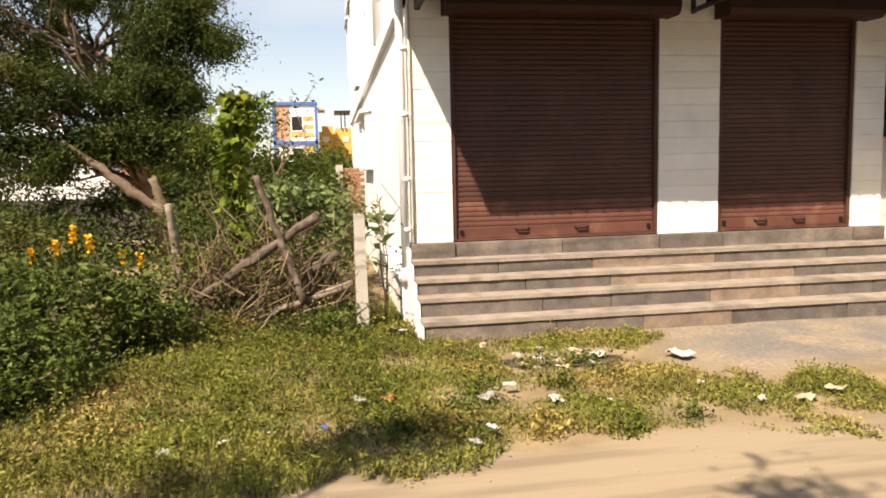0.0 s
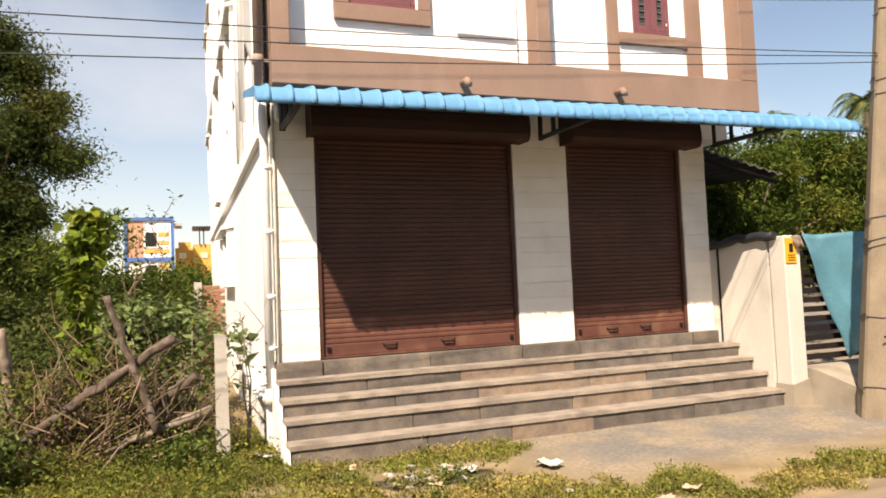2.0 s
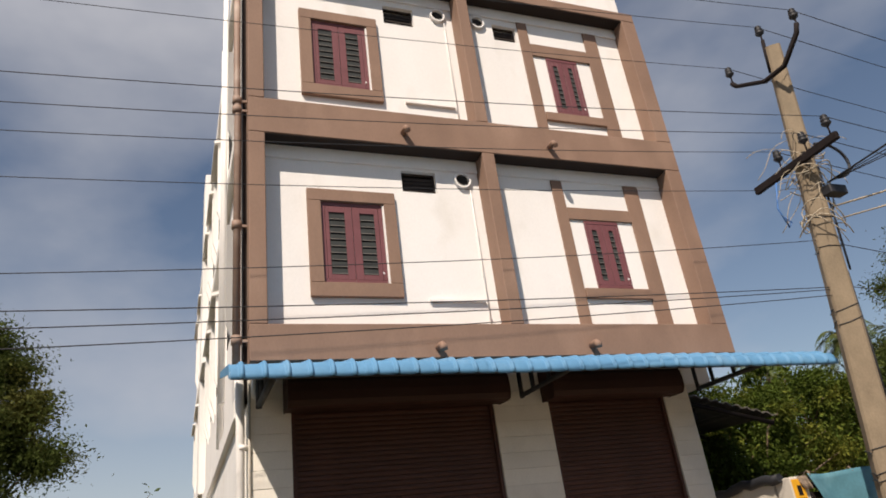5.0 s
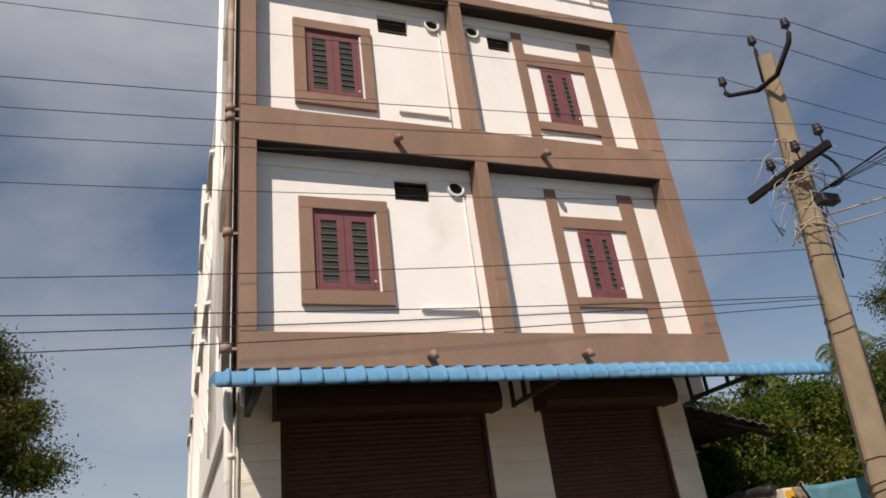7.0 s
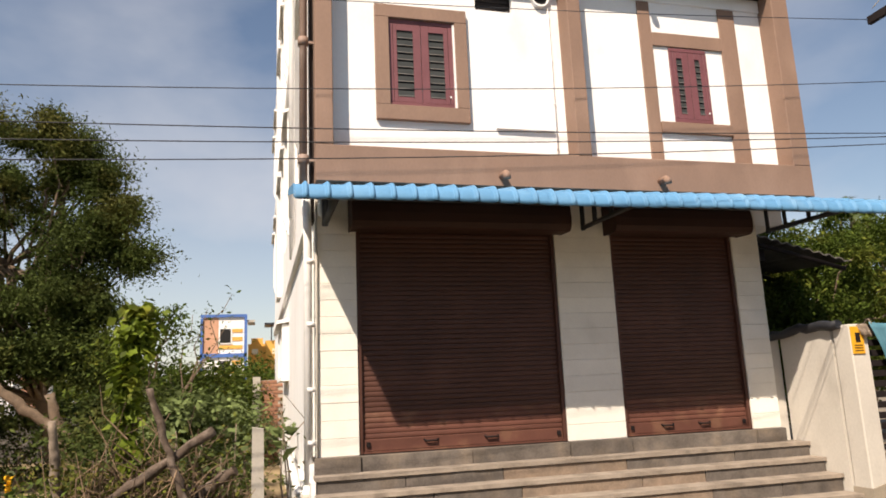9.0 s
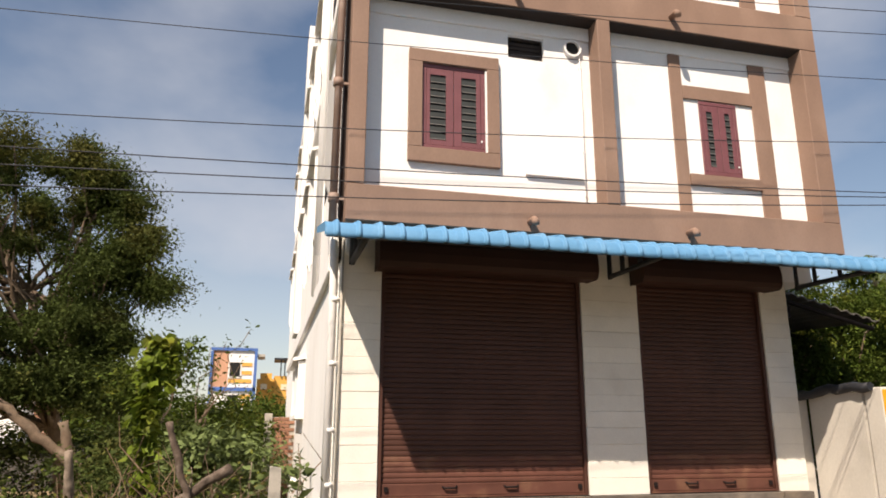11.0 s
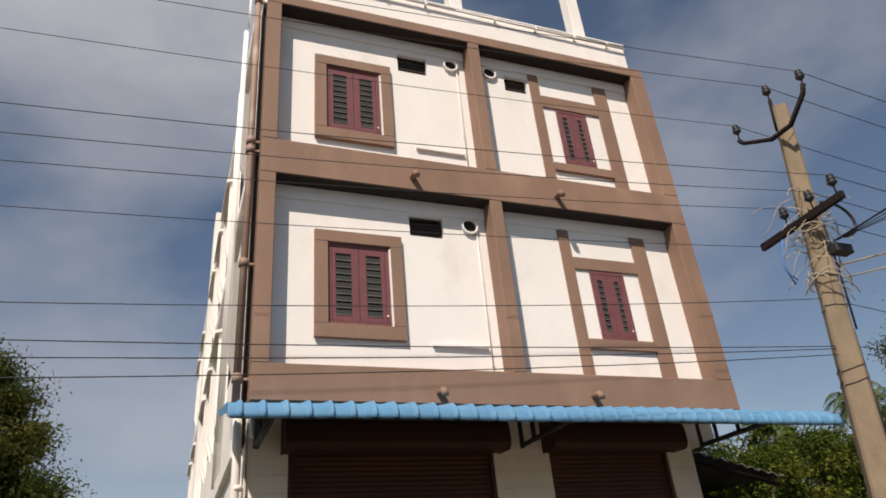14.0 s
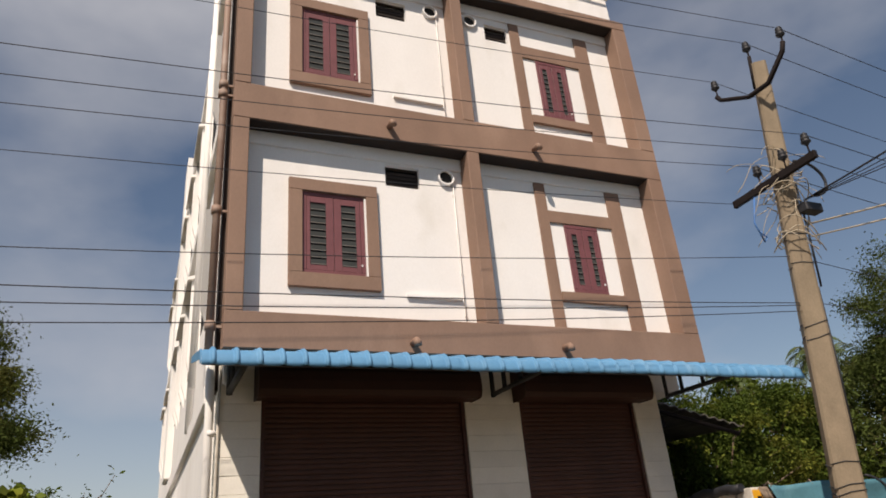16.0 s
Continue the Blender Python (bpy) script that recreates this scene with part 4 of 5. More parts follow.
for k in range(14):
    z = rr.uniform(4.9, 5.9)
    c = on_pole(z)
    a0, ra = rr.uniform(0, 6.28), rr.uniform(0.16, 0.3)
    pts = [(c.x + ra * math.cos(a0 + t), c.y + ra * math.sin(a0 + t), z + 0.10 * math.sin(2 * t + k) - 0.05 * t) for t in np.linspace(0, rr.uniform(3, 6.5), 16)]
    rod(pts, 0.007, 5, clutter)
part("wire_coil", clutter, CABLE_PALE, pole, "tangled pale wire ends", kind="stuff")
cl2 = bmesh.new()
for k in range(22):
    z = rr.uniform(5.2, 6.2)
    c = on_pole(z)
    d = Vector((rr.uniform(-0.7, 0.5), rr.uniform(-0.4, 0.5), rr.uniform(-0.5, 0.55)))
    pts = [c + d * t + Vector((0.08 * math.sin(5 * t + k), 0.05 * math.cos(4 * t), -0.25 * t * t)) for t in np.linspace(0.1, 1, 9)]
    rod(pts, 0.0045, 4, cl2)
part("wire_fringe", cl2, CABLE_PALE, pole, "short loose wire ends", kind="stuff")
bands = (0.35, 1.15, 1.9, 1.97, 2.2, 3.6, 3.75, 4.5, 4.9)
for z in bands:
    c = on_pole(z)
    w, d, a = 0.168 - 0.0095 * z, 0.138 - 0.0075 * z, radians(-38)
    path = []
    for i, (u, v) in enumerate(((-w, -d), (0, -d), (w, -d), (w, 0), (w, d), (0, d), (-w, d), (-w, 0), (-w, -d))):
        path.append((c.x + u * math.cos(a) - v * math.sin(a), c.y + u * math.sin(a) + v * math.cos(a), z + 0.03 * math.sin(i * 1.3 + z * 3)))
    part("wire_band", rod(path, 0.006, 5), CABLE, pole)
for z0, z1, off in ((5.6, 4.2, 0.1), (4.2, 2.4, 0.08)):
    c0, c1 = on_pole(z0), on_pole(z1)
    part("down_cable", rod([c0 + Vector((0.085, -0.105, 0)), (c0 + c1) / 2 + Vector((0.10, -0.125, 0)), c1 + Vector((0.10, -0.135, 0))], 0.014, 6), CABLE, pole)
c = on_pole(1.7)
part("cable_loop", rod([(c.x + 0.15 + 0.26 * math.sin(t), c.y - 0.12 - 0.12 * math.sin(t), 1.72 + 0.36 * math.cos(t)) for t in np.linspace(0.1, 3.1, 16)], 0.013, 6), CABLE, pole)
part("cable_tail", rod([(c.x + 0.16, c.y - 0.16, 1.36), (c.x + 0.10, c.y - 0.19, 1.15), (c.x - 0.05, c.y - 0.19, 0.98), (c.x - 0.18, c.y - 0.12, 0.92)], 0.01, 6), CABLE, pole)
c = on_pole(5.5)
part("black_loop", rod([(c.x + 0.05 + 0.33 * math.sin(t), c.y - 0.30, 5.55 + 0.24 * math.cos(t)) for t in np.linspace(-0.4, 3.0, 16)], 0.02, 6), CABLE, pole)
part("junction_box", box(c.x - 0.02, c.x + 0.26, c.y - 0.24, c.y - 0.1, 5.14, 5.26, 0.01), STEEL, pole)
c = on_pole(5.0)
part("blue_tail", rod([(c.x - 0.28, c.y + 0.18, 5.5), (c.x - 0.36, c.y + 0.22, 5.15), (c.x - 0.30, c.y + 0.2, 4.88), (c.x - 0.24, c.y + 0.2, 4.95), (c.x - 0.32, c.y + 0.2, 5.02)], 0.012, 6), CABLE_BLUE, pole, "blue looped cable end")


def wire(a, b, sag, r=0.005, material=None, n=28):
    a, b = Vector(a), Vector(b)
    pts = [a.lerp(b, t) - Vector((0, 0, 4 * sag * t * (1 - t))) for t in np.linspace(0, 1, n)]
    return solo("overhead_wire", rod(pts, r, 5), material or CABLE, "thin dark overhead wire strung from the pole" if material is None else "pale overhead service cable at the pole", "wire", "overhead wires")


def line(a, x, z, r=0.0042):
    # parabola through a and (x, z), level again at the far pole
    span = 34.0
    t = (a[0] - x) / span
    end = a[2] + 0.3
    sag = (a[2] + (end - a[2]) * t - z) / (4 * t * (1 - t))
    wire(a, (a[0] - span, a[1], end), sag, r, None, 44)


line(T1, -2.23, 6.94)
line(T2, -2.32, 7.15)
line(T3, -2.36, 7.11)
line(L[0], -1.90, 5.30)
line(L[1], -1.92, 5.29)
line(L[2], -1.96, 5.31)
line(L[3], -1.95, 5.14)
c = on_pole(4.6)
line((c.x - 0.15, c.y, 4.62), -1.66, 3.97)
c = on_pole(4.05)
line((c.x - 0.15, c.y, 4.03), -1.60, 3.68, 0.005)
line((c.x - 0.15, c.y, 4.00), -1.57, 3.55, 0.005)
line((c.x - 0.15, c.y, 3.93), -1.54, 3.40, 0.005)
for a, e in ((T1, (34, -3.0, 6.4)), (T2, (34, -2.5, 6.4)), (T3, (34, -1.8, 6.6)), (L[0], (34, -2.9, 5.4)), (L[1], (34, -2.4, 5.3)), (L[2], (34, -2.0, 5.2))):
    wire(a, e, 0.7, 0.0055)
c = on_pole(4.6)
wire((c.x + 0.15, c.y, 4.6), (30, -2.2, 3.4), 0.4)
c = on_pole(4.05)
wire((c.x + 0.15, c.y, 4.05), (30, -2.1, 3.6), 0.3)
c = on_pole(5.35)
s0 = (c.x + 0.15, c.y - 0.12, 5.35)
for e, r in (((3.9, -14.5, 4.9), 0.012), ((4.6, -14.8, 4.6), 0.006), ((5.4, -15.0, 4.4), 0.006), ((6.0, -15.4, 4.2), 0.006)):
    wire(s0, e, 0.25, r)
s0 = (on_pole(5.05).x + 0.12, on_pole(5.05).y - 0.12, 5.02)
wire(s0, (9.5, -15.0, 4.6), 0.5, 0.012, CABLE_PALE)
wire((s0[0], s0[1], 4.85), (9.0, -15.5, 4.2), 0.5, 0.010, CABLE_PALE)

# ---------------------------------------------------------------- left plot: fence post, dead wood, vine
post = solo("fence_post", prism([(-0.66, -0.05), (-0.53, -0.05), (-0.545, 1.27), (-0.655, 1.29)], "y", -0.42, -0.32), CEMENT, "weathered cement fence post standing upright", "post")
rr = np.random.default_rng(21)


def log(a, b, r0, r1, label, material=DEAD, seed=1):
    g = np.random.default_rng(seed)
    pts = crooked(g, a, b, 16, 0.012)
    rad = np.linspace(r0, r1, 16) * g.uniform(0.86, 1.14, 16)
    o = rod(pts, list(rad), 9)
    for v in o.verts:
        v.co += Vector(noise.noise_vector(v.co * 11)) * 0.024 * min(1.0, r0 * 16)
    return solo("dead_branch", o, material, label, "branch", "dead branches")


log((-2.62, -0.25, 0.22), (-1.02, -0.35, 1.28), 0.042, 0.05, "thick grey dead branch propped on a tangle of twigs", seed=2)
log((-2.30, -0.45, 0.04), (-0.69, -0.30, 0.55), 0.026, 0.044, "bare fallen branch lying across the weeds", PALEWOOD, 3)
log((-1.18, -0.48, 0.40), (-1.61, -0.42, 1.70), 0.042, 0.03, "dark leaning dead trunk wrapped in dry vine", seed=4)
log((-1.25, -0.1, 0.60), (-0.82, -0.2, 0.88), 0.05, 0.055, "short broken dead branch", seed=5)
log((-2.50, 0.4, 0.25), (-2.62, 0.3, 1.42), 0.052, 0.042, "pale broken stump standing in the weeds", PALEWOOD, 6)
log((-1.15, -0.2, 0.75), (-1.02, -0.2, 0.12), 0.035, 0.025, "thin forked dead branch", seed=7)
log((-1.75, -1.0, 0.05), (-1.45, -0.9, 0.42), 0.012, 0.006, "thin pale dry twig stuck in the grass", PALEWOOD, 9)
log((-0.85, -0.5, 0.10), (-0.55, -0.55, 0.06), 0.02, 0.018, "thin pale dry branch on the ground", PALEWOOD, 12)
tw = bmesh.new()
for k in range(400):
    p = Vector((rr.normal(-1.7, 0.5), rr.normal(0.2, 0.35), abs(rr.normal(0.1, 0.35))))
    d = Vector((rr.normal(0, 0.35), rr.normal(0, 0.2), rr.uniform(0.15, 0.75)))
    bend = Vector((rr.normal(0, 0.18), rr.normal(0, 0.15), rr.normal(-0.08, 0.12)))
    rod([p, p + d * 0.5 + bend, p + d], [0.009, 0.007, 0.003], 4, tw, cap=False)
solo("brushwood", tw, TWIG, "tangled heap of dry brown twigs and vines", "brushwood", kind="stuff")

CREEP = mat("creeper_leaves", (0.10, 0.115, 0.02), 0.7, 0.35, 2, 20, 0.0, island=0.6, spec=0.12, through=0.3, stain=((0.20, 0.13, 0.05), 0.50, 0.8, 2.5))
q = rr.normal(size=(4200, 3)) * (0.62, 0.4, 0.36) + (-1.65, 0.3, 0.4)
q[:, 2] = np.abs(q[:, 2])
solo("creeper", leaves("creeper", q, 0.055, CREEP, 22, 0.6, 0.55), CREEP, "small-leaved creeper growing through the brushwood", "creeper", kind="stuff")
vine = thing("vine", "lime-green leafy vine climbing a dead snag", "vine", (-1.95, 0.5, 0))
part("snag", rod(crooked(rr, (-1.85, 0.55, 0.0), (-2.0, 0.55, 2.5), 8, 0.04), list(np.linspace(0.07, 0.04, 8)), 8), BARK, vine)
pts = []
for k in range(1150):
    z = rr.beta(2.4, 0.85) * 2.1 + 0.50
    w = 0.055 + 0.085 * max(0, z - 1.5) * (1 if z < 2.3 else max(0.1, (2.72 - z) / 0.42))
    pts.append((-1.90 + 0.05 * math.sin(z * 3) + rr.normal(0, w * 0.8), 0.45 + rr.normal(0, w * 0.8), z))
part("vine_leaves", leaves("vine_leaves", pts, 0.115, LEAF_LIME, 4, 0.4, 0.75, 0.6), LEAF_LIME, vine, kind="stuff")


def plant(name, label, category, centre, radii, n, per, spread, size, material, seed, slim=0.45, stems=14, stem=BARK, shell=0.3, group=""):
    """A leafy bush: stems from the ground into clumps of leaves."""
    g = np.random.default_rng(seed)
    base = (centre[0], centre[1], 0.0)
    o = thing(name, label, category, base, group)
    p, l = clumps(g, n, centre, radii, per, spread, shell)
    p[:, 2] = np.abs(p[:, 2])
    l[:, 2] = np.abs(l[:, 2]) + 0.03
    s = bmesh.new()
    for k in range(min(stems, n)):
        a = np.array(base) + (g.normal(0, radii[0] * 0.2), g.normal(0, radii[1] * 0.2), 0)
        rod(crooked(g, a, p[k], 5, 0.08), list(np.linspace(0.022, 0.006, 5) * max(1.0, radii[2])), 5, s)
    part("stemwork", s, stem, o, kind="stuff")
    part("foliage", leaves("foliage", l, size, material, seed, 0.6, slim), material, o, kind="stuff")
    return o


candle = plant("flowering_bush", "dense green bush with upright yellow flower spikes", "bush", (-3.25, -1.15, 0.40), (1.1, 0.8, 0.70), 105, 85, 0.115, 0.07, LEAF_BUSH, 31, 0.5)
for k, (x, y, z) in enumerate(((-3.22, -0.8, 1.17), (-3.10, -0.75, 1.08), (-3.38, -0.8, 1.05), (-2.86, -0.6, 0.92), (-2.72, -0.55, 0.90), (-3.55, -0.9, 1.0))):
    g = np.random.default_rng(60 + k)
    q = [(x + g.normal(0, 0.011), y + g.normal(0, 0.011), z - 0.05 + t * 0.14) for t in g.uniform(0, 1, 90)]
    sp = part("flower_spike", leaves("flower_spike", q, 0.036, PETAL, 60 + k, 0.5, 0.8, -0.8), PETAL, candle, "yellow candle-like flower spike")
    part("stalk", rod([(x, y, z - 0.35), (x, y, z + 0.08)], 0.006, 5), LEAF_BUSH, sp)
plant("bush", "low green bush at the verge", "bush", (-4.6, -1.6, 0.45), (1.1, 0.9, 0.75), 90, 70, 0.13, 0.075, LEAF_BUSH, 32, 0.5, group="bushes")
plant("bush", "low dark bush at the edge of the verge", "bush", (-3.55, -2.35, 0.25), (0.85, 0.65, 0.5), 80, 80, 0.12, 0.06, LEAF_BUSH, 45, 0.5, group="bushes")
plant("bush", "leafy weeds below the brushwood", "bush", (-1.9, -0.75, 0.1), (0.8, 0.35, 0.28), 60, 60, 0.09, 0.045, CREEP, 46, 0.5, group="bushes")
plant("bush", "leafy weeds beside the fence post", "bush", (-0.95, -0.75, 0.1), (0.5, 0.35, 0.26), 45, 60, 0.08, 0.045, LEAF_BUSH, 47, 0.5, group="bushes")
plant("bush", "shaded dark bush under the tree", "bush", (-5.6, 2.6, 0.7), (1.8, 1.4, 0.8), 140, 80, 0.2, 0.085, LEAF, 33, 0.45, group="bushes")
plant("bush", "tall scrubby bush behind the brushwood", "bush", (-2.2, 3.4, 0.85), (1.2, 1.2, 0.95), 130, 80, 0.2, 0.085, LEAF, 34, 0.5, group="bushes")
plant("bush", "sunlit bush with broad pale leaves", "bush", (-1.35, 2.6, 0.9), (0.95, 0.9, 0.75), 80, 42, 0.17, 0.12, LEAF_PALE, 35, 0.5, group="bushes")
plant("bush", "rounded green shrub beyond the plot", "bush", (-1.6, 9.0, 1.0), (1.3, 2.0, 1.25), 150, 60, 0.25, 0.10, LEAF_FAR, 36, 0.5, group="bushes")
plant("bush", "rounded green shrub beyond the plot", "bush", (-2.9, 12.5, 1.1), (2.2, 2.2, 1.5), 170, 60, 0.3, 0.12, LEAF_FAR, 37, 0.5, group="bushes")
plant("bush", "tall shrub at the end of the plot", "bush", (-0.9, 17.5, 1.1), (1.5, 2.0, 1.6), 150, 60, 0.3, 0.13, LEAF_FAR, 38, 0.5, group="bushes")
plant("bush", "dark shaded bush behind the brushwood", "bush", (-1.9, 1.5, 0.55), (1.1, 0.5, 0.65), 90, 70, 0.15, 0.07, LEAF, 44, 0.5, group="bushes")
plant("bush", "yellow-green weeds growing through the brushwood", "bush", (-2.5, 0.25, 0.5), (1.0, 0.45, 0.45), 45, 34, 0.11, 0.055, CREEP, 48, 0.5, group="bushes")
plant("bush", "weedy green bush by the fence post", "bush", (-1.2, 0.7, 0.35), (0.7, 0.5, 0.5), 60, 40, 0.12, 0.07, LEAF_BUSH, 39, 0.4, group="bushes")
plant("bush", "dark undergrowth below the large tree", "bush", (-5.2, 8.6, 0.8), (2.6, 1.0, 1.0), 190, 80, 0.2, 0.085, LEAF, 49, 0.5, group="bushes")
plant("bush", "dark undergrowth below the large tree", "bush", (-8.6, 8.8, 0.9), (2.2, 1.0, 1.1), 150, 80, 0.2, 0.085, LEAF, 50, 0.5, group="bushes")
plant("bush", "bushy shrub behind the yard", "bush", (-8.5, 5.0, 1.1), (2.5, 1.8, 1.3), 140, 60, 0.26, 0.10, LEAF, 40, 0.5, group="bushes")
for k, (x, y, h) in enumerate(((-0.33, 0.05, 1.50), (-0.85, 1.0, 1.35), (-1.35, 0.45, 1.55), (-2.2, 0.7, 1.2), (-1.0, 0.3, 1.05))):
    g = np.random.default_rng(70 + k)
    o = thing("milkweed", "broad-leaved pale green milkweed by the building", "plant", (x, y, 0), "milkweeds")
    s = bmesh.new()
    q = []
    for i in range(3):
        e = (x + g.normal(0, 0.10), y + g.normal(0, 0.1), h * g.uniform(0.75, 1.0))
        path = crooked(g, (x, y, 0), e, 5, 0.06)
        rod(path, list(np.linspace(0.014, 0.005, 5)), 5, s)
        for t in g.uniform(0.72, 1.0, 7):
            q.append(path[0] + (path[-1] - path[0]) * t + g.normal(0, 0.02, 3))
    part("stem", s, PALEWOOD, o)
    part("foliage", leaves("foliage", q, 0.15, LEAF_PALE, 70 + k, 0.5, 0.6, 0.0), LEAF_PALE, o, kind="stuff")


# ---------------------------------------------------------------- trees
def tree(name, label, base, top, crowns, per, spread, size, material, seed, r=0.2, slim=0.4, bark=BARK):
    g = np.random.default_rng(seed)
    o = thing(name, label, "tree", base, "trees")
    trunk = crooked(g, base, top, 8, 0.07)
    t = bmesh.new()
    rod(trunk, list(np.linspace(r, r * 0.45, 8)), 10, t)
    part("trunk", t, bark, o)
    lm, tips = bmesh.new(), []
    for n, centre, radii, shell in crowns:
        p, l = clumps(g, n, centre, radii, per, spread, shell)
        tips.append(l)
        for k in range(0, n, 4):
            a = trunk[g.integers(3, 8)]
            rod(crooked(g, a, p[k], 6, 0.12), list(np.linspace(r * 0.32, 0.012, 6)), 5, lm)
    part("branchwork", lm, bark, o, kind="stuff")
    l = np.concatenate(tips)
    part("crown", leaves("crown", l, size, material, seed, 0.7, slim, 0.3), material, o, kind="stuff")
    return o


tree("tree", "large dark-green feathery tree on the vacant plot", (-4.0, 7.0, 0), (-5.2, 7.0, 4.2),
     ((60, (-5.5, 7.0, 6.0), (1.5, 1.7, 1.6), 0.3), (16, (-4.4, 6.9, 6.5), (0.7, 0.9, 0.6), 0.2), (26, (-3.75, 6.7, 4.6), (0.85, 1.1, 0.6), 0.3), (8, (-2.85, 6.6, 4.25), (0.3, 0.4, 0.2), 0.2), (14, (-3.75, 6.7, 5.9), (0.45, 0.7, 0.45), 0.2),
      (10, (-3.2, 6.5, 5.2), (0.35, 0.5, 0.3), 0.2), (30, (-4.4, 6.4, 3.5), (1.0, 1.1, 0.5), 0.3), (22, (-3.95, 6.2, 2.5), (0.65, 0.8, 0.5), 0.2), (26, (-3.75, 6.5, 3.45), (0.5, 0.8, 0.6), 0.2), (14, (-3.35, 6.2, 2.3), (0.5, 0.6, 0.4), 0.2), (90, (-7.6, 6.8, 5.3), (2.3, 2.2, 2.3), 0.3), (34, (-6.4, 6.2, 3.4), (1.5, 1.3, 0.7), 0.3),
      (20, (-4.9, 6.2, 2.4), (0.8, 0.8, 0.35), 0.2), (26, (-6.3, 6.0, 2.1), (1.5, 0.9, 0.45), 0.2)),
     560, 0.20, 0.082, LEAF, 80, 0.15)
tree("tree", "thin young tree beside the vine", (-2.45, 3.6, 0), (-2.35, 3.6, 2.6), ((30, (-2.3, 3.6, 2.45), (0.8, 0.7, 0.6), 0.2),), 70, 0.15, 0.08, LEAF_FAR, 81, 0.05)
log((-5.45, 5.5, 2.42), (-3.60, 5.5, 0.95), 0.05, 0.10, "bare slanting limb of a dead tree", BARK, 15)
log((-3.98, 5.5, 1.75), (-3.45, 5.5, 0.0), 0.07, 0.11, "dark bare tree trunk standing behind the weeds", BARK, 16)
spr = thing("sapling", "sparse bare sapling with a few leaves", "plant", (-1.7, 5.2, 0))
s = bmesh.new()
q = []
g = np.random.default_rng(90)
for e in ((-1.45, 5.0, 3.1), (-1.15, 5.0, 2.8), (-1.7, 5.0, 3.0), (-1.05, 5.0, 3.35)):
    path = crooked(g, (-1.9, 5.2, 1.5), e, 7, 0.12)
    rod(path, list(np.linspace(0.016, 0.005, 7)), 5, s)
    for t in range(3, 7):
        q += [path[t] + g.normal(0, 0.07, 3) for _ in range(7)]
rod([(-1.7, 5.2, 0), (-1.9, 5.2, 1.5)], 0.025, 6, s)
part("stem", s, BARK, spr)
part("foliage", leaves("foliage", q, 0.09, LEAF_FAR, 91, 0.6, 0.45), LEAF_FAR, spr, kind="stuff")

tree("tree", "roadside tree whose thin branches shade the verge", (-6.2, -9.6, 0), (-4.9, -8.6, 4.0),
     ((9, (-3.35, -6.95, 5.0), (0.55, 0.3, 0.25), 0.1), (4, (-4.3, -7.3, 5.0), (0.4, 0.3, 0.2), 0.1), (5, (-1.45, -8.25, 5.0), (0.25, 0.2, 0.2), 0.1), (14, (-5.4, -8.6, 5.6), (0.9, 0.8, 0.6), 0.1)), 110, 0.15, 0.09, LEAF, 86, 0.13)
tree("tree", "spreading green tree behind the compound wall", (9.6, 4.6, 0), (9.5, 4.6, 2.6), ((130, (9.8, 4.4, 2.9), (2.8, 1.9, 1.75), 0.3), (100, (8.3, 3.5, 1.9), (1.8, 1.1, 1.2), 0.3)), 420, 0.19, 0.095, LEAF_FAR, 82, 0.14)
tree("tree", "spreading green tree behind the compound wall", (13.5, 6.5, 0), (13.4, 6.5, 3.2), ((170, (13.3, 6.2, 3.3), (3.3, 2.3, 2.4), 0.3),), 420, 0.25, 0.115, LEAF_FAR, 83, 0.16)
tree("tree", "dark round tree past the gate", (18.5, 6.0, 0), (18.5, 6.0, 3.2), ((105, (18.5, 5.5, 3.1), (3.5, 2.5, 2.6), 0.3),), 380, 0.36, 0.16, LEAF, 84, 0.16)
tree("tree", "tall thin-crowned tree past the gate", (20.5, 4.5, 0), (20.3, 4.5, 7.0), ((95, (20.6, 4.4, 7.6), (2.5, 2.2, 2.2), 0.25), (80, (19.0, 4.6, 5.6), (2.0, 1.8, 1.8), 0.25), (50, (22.6, 3.4, 6.2), (2.2, 1.8, 2.6), 0.25)), 420, 0.24, 0.10, LEAF, 85, 0.16)


